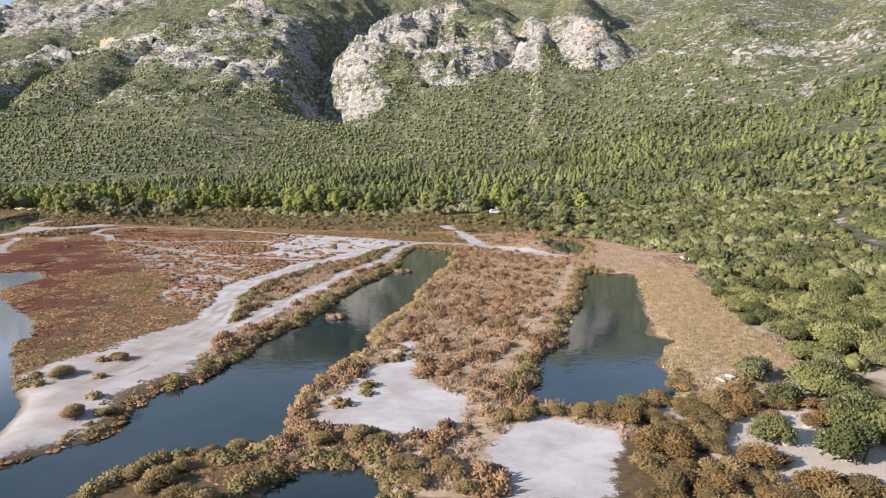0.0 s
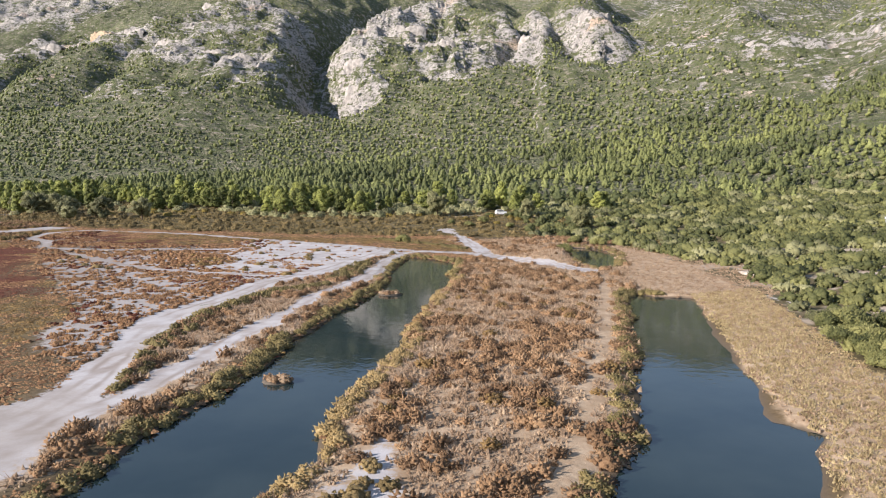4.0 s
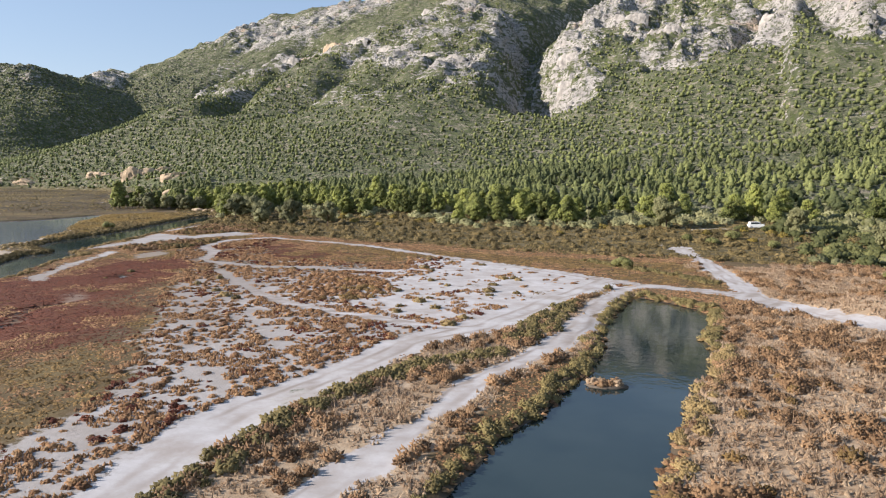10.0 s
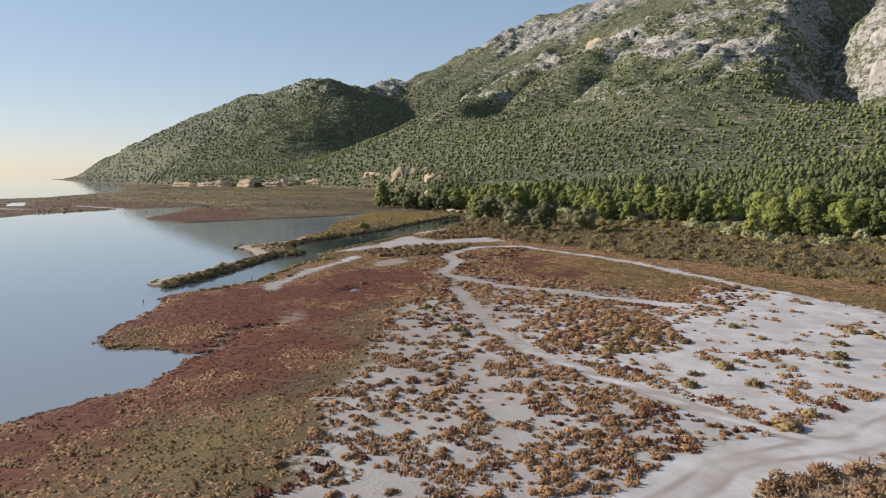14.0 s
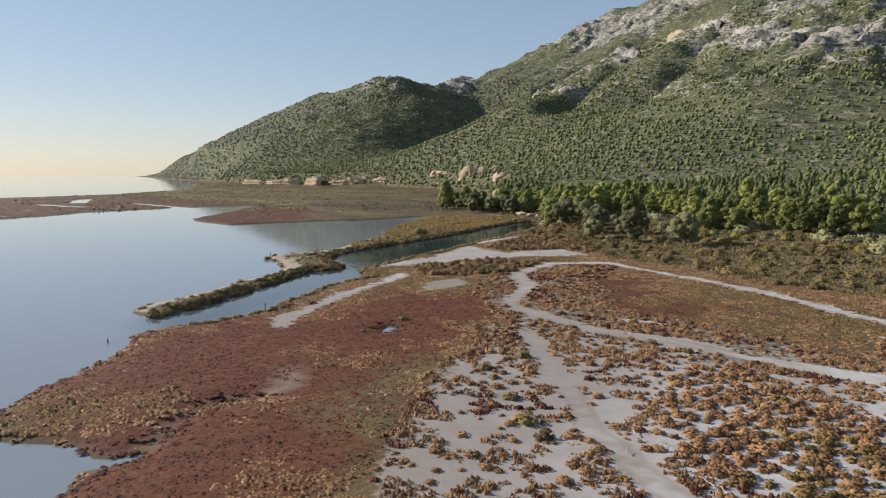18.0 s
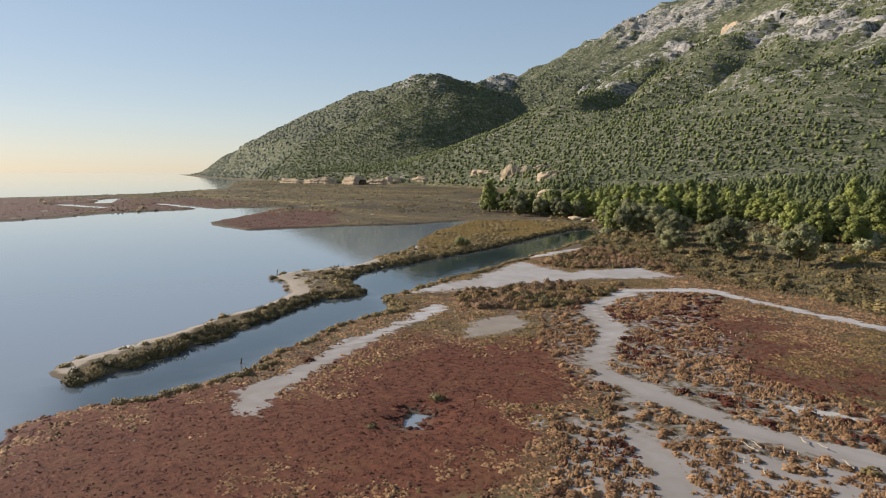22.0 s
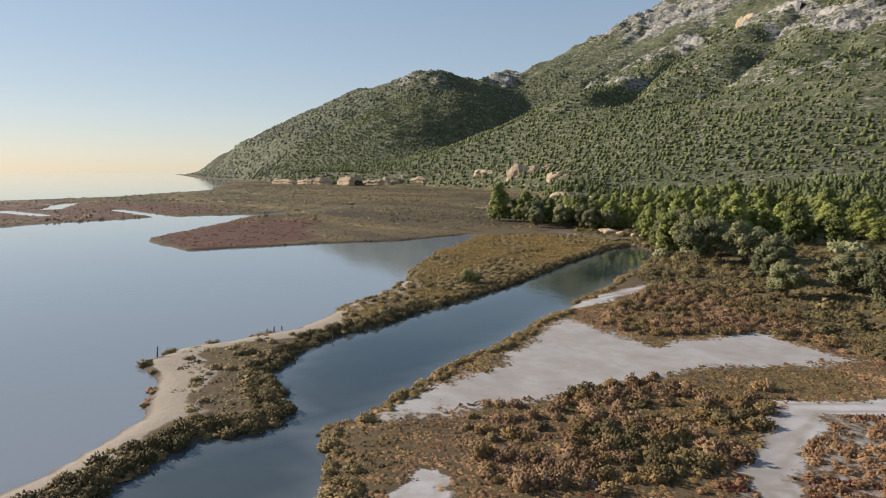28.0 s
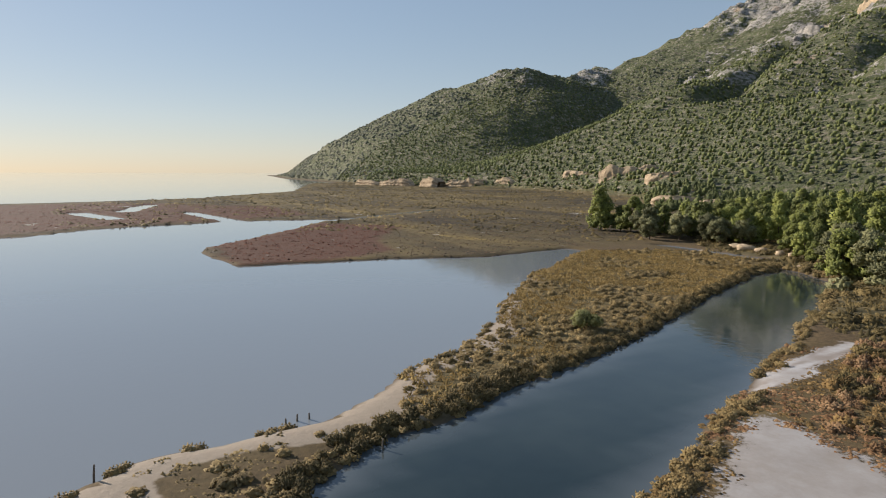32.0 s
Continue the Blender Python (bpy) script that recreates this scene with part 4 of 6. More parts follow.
for s, mat, name, label in ((crimson, RED_M, "crust_glasswort", "small red glasswort islands on white crust"), (~crimson, BROWN_M, "crust_saltwort", "low golden-brown plant islands on white crust")):
    scatter(name, PLOT, x[s], y[s], 0.27 + 0.15 * rng.random(s.sum()), 0.45 + 0.65 * middle[s], mat, label, "marsh plants")

# single cushions between them
x, y = jitter(-122, -8, 90, 238, 1.02)
W, S, SP, RD, TK = (cover(k, x, y) for k in ("shore", "salt", "speckle", "red", "track"))
bare = smoothstep(-52, -40, x) * smoothstep(146, 158, y)
crowd = (0.30 + 0.65 * smoothstep(0.36, 0.56, fbm(x, y, 9, 2, 69))) * (1 - 0.80 * bare)
crowd = np.where(S > 0.5, crowd * (0.65 - 0.3 * bare), crowd)
keep = (W > 1.0) & ((SP > 0.35) | (S > 0.4) & (y > 124)) & (TK < 0.45) & (rng.random(len(x)) < crowd) & (cover("tan", x, y) < 0.4) & (ground_at(x, y, DHILL) < -1)
keep &= (area_dist(x, y, BROWN_ISLE, 20) > 0) & (cover("dry", x, y) < 0.3)
x, y, RD = x[keep], y[keep], RD[keep]
crimson = fbm(x, y, 7.0, 2, 68) + 0.2 * RD + 0.3 * (rng.random(len(x)) - 0.5) > 0.75
LOW = [bush(k + 280, 18, 0.22, 0.22) for k in range(6)]
for s, mat, name, label in ((crimson, RED_M, "red_cushions", "single red glasswort cushions on white crust"), (~crimson, BROWN_M, "golden_cushions", "single golden-brown saltwort cushions on white crust")):
    scatter(name, LOW, x[s], y[s], 0.24 + 0.46 * rng.random(s.sum()) ** 1.8, 0.50 + 0.25 * rng.random(s.sum()), mat, label, "marsh plants")

# larger bushes standing alone on the crust
x, y = jitter(-90, 0, 48, 205, 4.2)
keep = (cover("salt", x, y) > 0.6) & (cover("track", x, y) < 0.3) & (cover("shore", x, y) > 1) & (rng.random(len(x)) < 0.16) & (cover("dry", x, y) < 0.3)
x, y = x[keep], y[keep]
x, y = (np.concatenate([a, b]) for a, b in ((x, np.array([-6.8, -6.9, -6.2, -5.0, -8.6, -8.2, -4.4, -3.0, -35.6, -33.0, -30.5])), (y, np.array([56.0, 58.2, 66.2, 66.8, 53.3, 64.3, 70.5, 68, 66, 60.5, 55]))))
scatter("crust_bushes", CLUMP, x, y, 0.6 + 0.5 * rng.random(len(x)), 0.6 + 0.2 * rng.random(len(x)), BANK_M, "ochre saltbush cushions alone on white crust", "shrubs")

# dry land between the channel and the pond
x, y = jitter(-36, 62, 34, 222, 0.84)
W, S, TN = (cover(k, x, y) for k in ("shore", "salt", "tan"))
lane = seg_dist(x, y, [(30, 150), (24, 125), (19, 104), (14, 90), (11, 78), (6, 64)])[0]
keep = (W > 0.3) & ((TN > 0.45) | (x > 18) & (y > 150)) & (S < 0.45) & (lane > 0.7) & (rng.random(len(x)) < 0.88) & (ground_at(x, y, DHILL) < 12)
x, y = x[keep], y[keep]
rust = (fbm(x, y, 4.0, 3, 90) + (rng.random(len(x)) - 0.5) * 0.3 > 0.572) & (x < 20 + 0.25 * np.maximum(y - 90, 0))
scatter("dry_grass", TUFT, x[~rust], y[~rust], (0.55 + 0.4 * rng.random((~rust).sum())) * np.where(x[~rust] > 20 + 0.25 * np.maximum(y[~rust] - 90, 0), 0.62, 1.0), 0.55 + 0.4 * rng.random((~rust).sum()), TAN_M,
        "straw-coloured dry grass tufts on the dyke land", "dry grass")
scatter("rusty_tussocks", TUSSOCK, x[rust], y[rust], 0.40 + 0.62 * rng.random(rust.sum()) ** 1.6, 0.65 + 0.35 * rng.random(rust.sum()), RUST_M,
        "rust-brown saltbush tussocks among dry grass", "tussocks")

# olive bushes among it
x, y = jitter(-12, 32, 56, 150, 3.4)
keep = (cover("tan", x, y) > 0.6) & (cover("salt", x, y) < 0.3) & (cover("shore", x, y) > 1.5) & (rng.random(len(x)) < 0.22)
scatter("olive_bushes", SHRUB, x[keep], y[keep], 0.55 + 0.6 * rng.random(keep.sum()), 0.6 + 0.3 * rng.random(keep.sum()), OLIVE_M, "olive-green bushes among dry grass", "bushes", tint=0.2 + 0.5 * rng.random(keep.sum()))
# straw grass on the bank of the pond
x, y = jitter(18, 56, 56, 140, 0.52)
keep = (area_dist(x, y, TAN_BANK, 20) < -0.2) & (cover("shore", x, y) > 0.4) & (rng.random(len(x)) < 0.85)
scatter("straw_grass", TUFT, x[keep], y[keep], 0.28 + 0.24 * rng.random(keep.sum()), 0.6 + 0.6 * rng.random(keep.sum()),
        foliage("straw_blades", (0.31, 0.225, 0.105), (0.56, 0.435, 0.225), (0.66, 0.54, 0.32)), "dry straw grass on the bank above the pond", "dry grass")

# grass on the spit
x, y = jitter(-246, -118, 146, 336, 0.95)
inside = -area_dist(x, y, SPIT, 30)
TN = cover("tan", x, y)
lagoon_side = seg_dist(x, y, SPIT[18:])[0]
keep = ((inside > 0.1) | (TN > 0.4)) & (cover("shore", x, y) > 0.25) & (rng.random(len(x)) < np.where(TN > 0.4, 0.92, np.where(lagoon_side < 3.0, 0.08, np.where(lagoon_side < 7.0, 0.3, 0.8))))
x, y, TN = x[keep], y[keep], TN[keep]
gold = (TN > 0.4) & (fbm(x, y, 9, 3, 91) > 0.46)
scatter("spit_grass", TUFT, x[gold], y[gold], 0.6 + 0.4 * rng.random(gold.sum()), 0.5 + 0.4 * rng.random(gold.sum()),
        foliage("golden_grass", (0.19, 0.125, 0.042), (0.45, 0.31, 0.115), (0.58, 0.43, 0.19)), "golden and green grass tufts on the spit", "grass")
scatter("spit_tussocks", PADS[:2] + MAT[:4], x[~gold], y[~gold], 0.5 + 0.4 * rng.random((~gold).sum()), 0.5 + 0.35 * rng.random((~gold).sum()), BANK_M,
        "dull brown tussocks on the sandy spit", "tussocks")

# shrubs along the water's edge
x, y = jitter(-205, 45, 34, 325, 0.9)
W = cover("shore", x, y)
far_side = (area_dist(x, y, SPIT, 20) < 0) & (seg_dist(x, y, SPIT[18:])[0] < 3.0)
lagoon_edge = (x < -40) & (y < 150) & (x > -118)
keep = (W > 0.05) & (W < 1.9) & ~far_side & ~lagoon_edge & (rng.random(len(x)) < 0.55 + 0.45 * smoothstep(0.35, 0.6, fbm(x, y, 7, 2, 130))) & (cover("track", x, y) < 0.5)
keep &= ~((x > 7) & (x < 32) & (y < 60))
keep &= ~((x < -22) & (y < 58))
keep &= seg_dist(x, y, [(39, 132), (32.6, 105.4), (27.8, 86.5), (26.4, 79), (28.6, 76.2), (25.5, 72), (22.5, 68.4)])[0] > 4.0
for line, half in CREEKS[:2]:
    keep &= seg_dist(x, y, line)[0] > half + 2.0
x, y = x[keep], y[keep]
light_bank = seg_dist(x, y, [(-13.5, 48), (-12, 64), (-7.6, 86), (-4, 108), (2, 145)])[0] < 3.5
tint = np.where(light_bank, 0.6 + 0.45 * rng.random(len(x)), 0.25 + 0.65 * rng.random(len(x)))
DYKE_M = foliage("dyke_shrubs", (0.11, 0.090, 0.036), (0.31, 0.240, 0.095), (0.42, 0.33, 0.145))
BANKS = [bush(k + 150, 30, 0.15, 0.28) for k in range(5)]
golden = light_bank | (x < -110)
for s, mat, name, label in ((golden, BANK_M, "bank_shrubs", "golden saltbush lining the banks"), (~golden, DYKE_M, "channel_shrubs", "olive saltbush lining the channel")):
    scatter(name, BANKS, x[s], y[s], (0.42 + 0.5 * rng.random(s.sum())) * np.where(x[s] < -110, 0.85, 1.0), 0.65 + 0.25 * rng.random(s.sum()), mat, label, "shrubs", tint=tint[s])

# shrubs leaning over the spit's inner bank, tinted dark for its shaded side
x, y = jitter(-206, -120, 146, 325, 0.8)
edge = seg_dist(x, y, SPIT[:18])[0]
keep = (cover("shore", x, y) > -0.1) & (edge < 2.6) & (area_dist(x, y, SPIT, 20) < 0.8) & (rng.random(len(x)) < 0.55)
scatter("spit_bank_shrubs", BANKS, x[keep], y[keep], 0.42 + 0.42 * rng.random(keep.sum()), 0.8 + 0.4 * rng.random(keep.sum()), SCRUB_M,
        "dense saltbush overhanging the spit's inner bank, tinted dark as shade", "shrubs", tint=0.1 + 0.4 * rng.random(keep.sum()))

# rows of taller green shrubs on the dyke between the tracks
ROWS = [([(-28.2, 86), (-30.6, 99), (-31.2, 112), (-29.4, 122.5), (-26.5, 130), (-20, 138)], 1.3), ([(5, 192), (-2, 200), (-12, 208), (-18, 214)], 1.3),
        ([(-13.5, 182), (-18, 172), (-17, 158), (-18, 146)], 2.6)]
xs, ys = [], []
for line, half in ROWS:
    gx, gy = jitter(min(p[0] for p in line) - 4, max(p[0] for p in line) + 4, min(p[1] for p in line) - 4, max(p[1] for p in line) + 4, 1.0)
    near = (seg_dist(gx, gy, line)[0] < half) & (cover("shore", gx, gy) > 0.4) & (rng.random(len(gx)) < 0.8) & (cover("track", gx, gy) < 0.5)
    xs.append(gx[near])
    ys.append(gy[near])
x, y = np.concatenate(xs), np.concatenate(ys)
scatter("dyke_shrubs", [bush(k + 170, 22, 0.19, 0.34) for k in range(4)], x, y, 0.55 + 0.5 * rng.random(len(x)),
        0.55 + 0.3 * rng.random(len(x)), DYKE_M, "dense olive-green saltbush rows beside the tracks", "shrubs", tint=0.15 + 0.4 * rng.random(len(x)))

# taller mixed scrub between the pale pan and the track
INNER = [(-138, 208), (-136, 214), (-133.6, 226), (-125, 226.5), (-119.5, 233), (-117.5, 224), (-115.6, 210), (-119, 203), (-125, 197), (-132, 199)]
NORTH_SCRUB = [(-131, 250), (-141, 237), (-149, 239), (-155, 252), (-160, 270), (-150, 276), (-136, 264), (-122, 247)]
x, y = jitter(-166, -110, 194, 280, 1.0)
bx, by = x + 5 * (fbm(x, y, 5, 2, 97) - 0.5), y + 5 * (fbm(x, y, 5, 2, 96) - 0.5)
keep = (np.minimum(area_dist(bx, by, INNER, 20), area_dist(bx, by, NORTH_SCRUB, 20)) < 0) & (cover("track", x, y) < 0.5) & (cover("salt", x, y) < 0.6)
keep &= rng.random(len(x)) < 0.35 + 0.5 * smoothstep(0.4, 0.55, fbm(x, y, 6, 2, 98))
x, y = x[keep], y[keep]
sort = fbm(x, y, 5, 2, 99) + 0.25 * (rng.random(len(x)) - 0.5)
for s, mat, name, label in ((sort > 0.52, RUST_M, "rusty_scrub", "rust-brown bushes beside the pale pan"), (sort < 0.40, SCRUB_M, "dark_scrub", "dark olive bushes beside the pale pan"),
                            ((sort <= 0.52) & (sort >= 0.40), OLIVE_M, "golden_scrub", "golden-olive bushes beside the pale pan")):
    scatter(name, [bush(k + 175, 24, 0.16, 0.34) for k in range(4)], x[s], y[s], 0.45 + 0.5 * rng.random(s.sum()), 0.7 + 0.35 * rng.random(s.sum()), mat, label, "scrub")

# dark strip before the forest
x, y = jitter(-262, 64, 150, 372, 1.6)
d = ground_at(x, y, DHILL)
keep = (d > -1 + 8 * (fbm(x, y, 20, 2, 93) - 0.5)) & (d < 62) & (x < 36 + 24 * (y > 185)) & (cover("tan", x, y) < 0.5) & (cover("shore", x, y) > 0.4) & (rng.random(len(x)) < 0.8) & (cover("salt", x, y) < 0.6)
x, y = x[keep], y[keep]
tall_one = rng.random(len(x)) < 0.12
scatter("strip_scrub", PADS[:1] + MAT[:4] + TUFT[:2], x, y, np.where(tall_one, 1.4, 0.95) + 0.5 * rng.random(len(x)), 0.55 + 0.4 * rng.random(len(x)), SCRUB_M,
        "dark brown-green rushes and scrub before the woods", "scrub")
# golden bushes and pale reeds at the wood's edge
x, y = jitter(-160, 60, 225, 300, 5.0)
d = ground_at(x, y, DHILL)
keep = (d > 26) & (d < 46) & (rng.random(len(x)) < 0.22)
scatter("yellow_bushes", SHRUB, x[keep], y[keep], 1.0 + 0.8 * rng.random(keep.sum()), np.full(keep.sum(), 0.8),
        foliage("yellowing_leaves", (0.12, 0.09, 0.02), (0.30, 0.22, 0.05), (0.36, 0.28, 0.07)), "yellowing bushes at the edge of the pines", "bushes")
# far marsh
x, y = jitter(-640, -190, 70, 600, 2.4)
FAR_LAND = FAR_MARSH + [(-820, 600), (-705, 648), (-480, 600), (-262, 372)]
keep = (area_dist(x, y, FAR_LAND, 60) < 0) & (cover("shore", x, y) > 0.3) & (ground_at(x, y, DHILL) < 6)
keep &= rng.random(len(x)) < np.clip(1.0 - np.hypot(x + 250, y - 250) / 320, 0.12, 0.75)
x, y = x[keep], y[keep]
RD = cover("red", x, y) + (fbm(x, y, 20, 3, 66) - 0.5)
THIN = [carpet(k + 290, 3, 0.9, 0.42, 0.5) for k in range(5)]
for s, mat, name, label in ((RD > 0.6, RED_M, "far_red_marsh", "red glasswort flats across the lagoon"), (RD <= 0.6, FAR_M, "far_brown_marsh", "brown rushes across the lagoon")):
    scatter(name, THIN, x[s], y[s], 0.6 + 0.6 * rng.random(s.sum()), 0.35 + 0.25 * rng.random(s.sum()), mat, label, "marsh plants")
x, y = jitter(-1150, -255, 200, 720, 6.0)
d = ground_at(x, y, DHILL)
keep = (cover("shore", x, y) > 2) & (d < 40) & (d > -320) & (np.hypot(x + 250, y - 250) > 75) & (rng.random(len(x)) < 0.35 + 0.6 * smoothstep(0.4, 0.6, fbm(x, y, 40, 3, 67)))
x, y = x[keep], y[keep]
scatter("far_scrub", THIN, x, y, 1.6 + 1.8 * rng.random(len(x)), 0.3 + 0.3 * rng.random(len(x)), SCRUB_M, "dark and golden scrub on the far flats", "scrub",
        tint=np.clip(fbm(x * 0.57 + y * 0.82, (y * 0.57 - x * 0.82) * 3.0, 60, 3, 69) * 2.4 - 0.75, 0, 1))

def mound(seed, lobes, bits):
    """A rounded shrub of several leafy lobes."""
    r = np.random.default_rng(seed)
    pieces = []
    for k in range(lobes):
        a, d, rad = k * 6.283 / lobes + r.random(), 0.2 + 0.35 * r.random(), 0.42 + 0.2 * r.random()
        co = ICO1[0] * (1 + 0.2 * (r.random((len(ICO1[0]), 1)) - 0.5) * 2) * rad
        pieces.append((co + np.array([d * math.cos(a), d * math.sin(a), 0.25 + 0.4 * r.random()]), ICO1[1]))
    return join(*pieces, sprigs(seed + 500, bits, 0.20, 0.40, 0.0, 0.98, 1.05))


# scrub on the slope beside the pond, past the nearest shrubs
x, y = jitter(29, 225, 20, 325, 3.1)
d = ground_at(x, y, DHILL)
road_d = seg_dist(x, y, [(96, 130), (104, 158), (125, 206), (150, 235), (200, 262)])[0]
keep = (d > 0.5) & (d < 185) & (rng.random(len(x)) < 0.5 + 0.45 * smoothstep(0.35, 0.5, fbm(x, y, 18, 2, 58))) & (cover("tan", x, y) < 0.4) & (road_d > 3.0) & (cover("shore", x, y) > 0.5)
NEAR_SLOPE = (x < 66) & (y > 34) & (y < 112)
far = keep & ~NEAR_SLOPE
tint = np.clip(fbm(x, y, 12, 3, 55) * 1.7 - 0.28 + 0.3 * (rng.random(len(x)) - 0.5), 0, 1)
greyish = fbm(x, y, 8, 2, 57) + 0.25 * (rng.random(len(x)) - 0.5) > 0.62
for s, mat, name, label in ((far & ~greyish, GREEN_M, "slope_scrub", "dense green evergreen scrub on the slope"),
                            (far & greyish, GREY_M, "slope_heath", "grey-green aromatic scrub on the slope")):
    scatter(name, [mound(k + 61, 3, 26) for k in range(6)], x[s], y[s], 1.1 + 1.5 * rng.random(s.sum()) ** 1.4,
            0.75 + 0.3 * rng.random(s.sum()), mat, label, "scrub", tint=tint[s])
slope_near = np.stack([x, y, tint, greyish], 1)[keep & NEAR_SLOPE]


# woods and heath over the hillsides
def tree_lump(seed, bits):
    """A small pine crown: some rounded boughs over one another, with loose twigs."""
    r = np.random.default_rng(seed)
    pieces = []
    for k in range(4):
        u = k / 3
        wide = (1.0 - 0.62 * u) * (0.85 + 0.3 * r.random())
        co = ICO1[0] * (1 + 0.22 * (r.random((len(ICO1[0]), 1)) - 0.5) * 2) * np.array([wide * 0.85, wide * 0.85, 0.62])
        pieces.append((co + np.array([0.30 * r.normal() * (1 - u), 0.30 * r.normal() * (1 - u), 0.75 + 1.35 * u]), ICO1[1]))
    co, tris = sprigs(seed + 400, bits, 0.26, 0.34, -0.5)
    up = np.clip((co[:, 2] + 1) / 2, 0, 1.2)
    co = np.stack([co[:, 0] * (1.15 - 0.7 * up), co[:, 1] * (1.15 - 0.7 * up), up * 2.3 + 0.3], 1)
    return join(*pieces, (co, tris))


WOOD_NEAR = [tree_lump(k, 9) for k in range(8)]
WOOD_FAR = [(lambda c, q: (c[:, :] * np.array([1.0, 1.0, 1.15]) + np.array([0, 0, 0.9]), q))(*lump(ICO1, k + 10, 0.25, -0.9)) for k in range(4)]
x, y = jitter(-430, 420, 240, 560, 4.9)
d = ground_at(x, y, DHILL)
dens = fbm(x, y, 60, 3, 100)
keep = (d > np.where(x < -268, 6, np.where(x < 62, 74, 62))) & (rng.random(len(x)) < np.clip((dens - 0.22) * 3.6, 0.16, 0.97) * np.maximum(smoothstep(600, 260, d - 60 * (x > 60)), 0.62))
keep &= ~((x > 34) & (d < 185) & (y < 300) & (rng.random(len(x)) < 0.85))
x, y = x[keep], y[keep]
tint = np.clip(fbm(x, y, 40, 2, 101) * 1.5 - 0.35 + 0.35 * (rng.random(len(x)) - 0.5), 0, 1)
scatter("pine_woods", WOOD_NEAR, x, y, 0.85 + 1.75 * rng.random(len(x)) ** 1.7 * smoothstep(760, 320, d[keep]), 0.74 + 0.40 * rng.random(len(x)), WOODS_M,
        "young pine woods covering the lower slopes", "woods", sink=0.1, tint=tint)
x, y = jitter(-1250, 800, 380, 1450, 7.4)
d, rk = ground_at(x, y, DHILL), cover("rock", x, y)
keep = (d > np.where(x < -425, 10, 40)) & (rk < 0.30) & ~((x > -425) & (x < 415) & (y < 560)) & (rng.random(len(x)) < np.clip((fbm(x, y, 110, 3, 103) - 0.26) * (3.0 + 2.4 * (x < 120)), 0.3, 0.97) * np.maximum(smoothstep(1050, 350, d), 0.36))
x, y = x[keep], y[keep]
scatter("hillside_woods", WOOD_FAR, x, y, 1.0 + 1.0 * rng.random(len(x)), 0.8 + 0.4 * rng.random(len(x)), WOODS_M, "pine woods thinning out up the mountain", "woods", sink=0.1,
        tint=np.clip(0.25 + 0.5 * fbm(x, y, 45, 2, 106) + 0.3 * (rng.random(len(x)) - 0.5), 0, 1))
HEATH = [lump(ICO1, k + 81, 0.28) for k in range(4)]
x, y = jitter(-420, 480, 240, 700, 4.6)
d = ground_at(x, y, DHILL)
keep = (d > 58) & (rng.random(len(x)) < 0.62 * smoothstep(560, 260, d)) & ~((x > 34) & (d < 235) & (y < 330))
x, y = x[keep], y[keep]
scatter("lower_heath", HEATH, x, y, 0.9 + 1.0 * rng.random(len(x)), 0.6 + 0.3 * rng.random(len(x)), HEATH_M, "grey-green heath between the pines", "heath")
x, y = jitter(-1250, 800, 420, 1500, 10.0)
d = ground_at(x, y, DHILL)
keep = (d > np.where(x < -425, 10, 40)) & ~((x > -425) & (x < 415) & (y < 560)) & (rng.random(len(x)) < np.where(cover("rock", x, y) < 0.34, 0.75, 0.32))
x, y = x[keep], y[keep]
scatter("upper_heath", [lump(ICO1, k + 84, 0.3) for k in range(4)], x, y, 0.9 + 1.2 * rng.random(len(x)), 0.5 + 0.3 * rng.random(len(x)), HEATH_M, "dark heath patches among pale rock", "heath", tint=0.2 + 0.6 * rng.random(len(x)))
# headland leaves are paled and greyed in colour to stand for haze
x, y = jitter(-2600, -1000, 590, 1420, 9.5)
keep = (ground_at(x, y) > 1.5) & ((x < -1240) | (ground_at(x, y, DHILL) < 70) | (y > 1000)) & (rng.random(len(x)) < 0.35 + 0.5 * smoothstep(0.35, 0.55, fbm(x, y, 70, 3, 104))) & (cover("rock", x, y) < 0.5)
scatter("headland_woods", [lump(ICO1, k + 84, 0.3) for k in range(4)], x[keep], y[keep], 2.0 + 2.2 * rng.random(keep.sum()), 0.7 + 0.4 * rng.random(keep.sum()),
        foliage("hazed_headland_leaves", (0.105, 0.108, 0.070), (0.27, 0.268, 0.180), (0.37, 0.36, 0.265), 0.8, 0.7), "woods on the far headland, greyed for haze", "woods", tint=0.5 * rng.random(keep.sum()))
# olive shrubs along the front of the pines
x, y = jitter(-180, 62, 236, 330, 3.6)
d = ground_at(x, y, DHILL)
edge = 40 + 34 * (fbm(x, y, 30, 2, 110) - 0.5) + 10 * smoothstep(-40, 10, x) - 34 * smoothstep(-140, -190, x)
keep = (d > edge) & (d < edge + 22) & (rng.random(len(x)) < 0.42 + 0.4 * smoothstep(-80, 10, x)) & (np.hypot(x - 21, y - 272) > 8)
scatter("woodland_edge_shrubs", SHRUB, x[keep], y[keep], 1.1 + 1.3 * rng.random(keep.sum()), 0.75 + 0.35 * rng.random(keep.sum()), GREY_M,
        "rounded olive and grey-green shrubs fronting the pines", "shrubs")
# limestone breaking through the slopes
x, y = jitter(-1250, 880, 330, 1560, 9.0)
d, rk = ground_at(x, y, DHILL), cover("rock", x, y)
keep = (d > 170) & (rng.random(len(x)) < np.clip(1.1 * (rk - 0.06), 0.01, 0.55) * (0.25 + 1.5 * smoothstep(0.42, 0.62, fbm(x, y, 55, 3, 140))))
x, y, rk = x[keep], y[keep], rk[keep]
ROCK_BITS = []
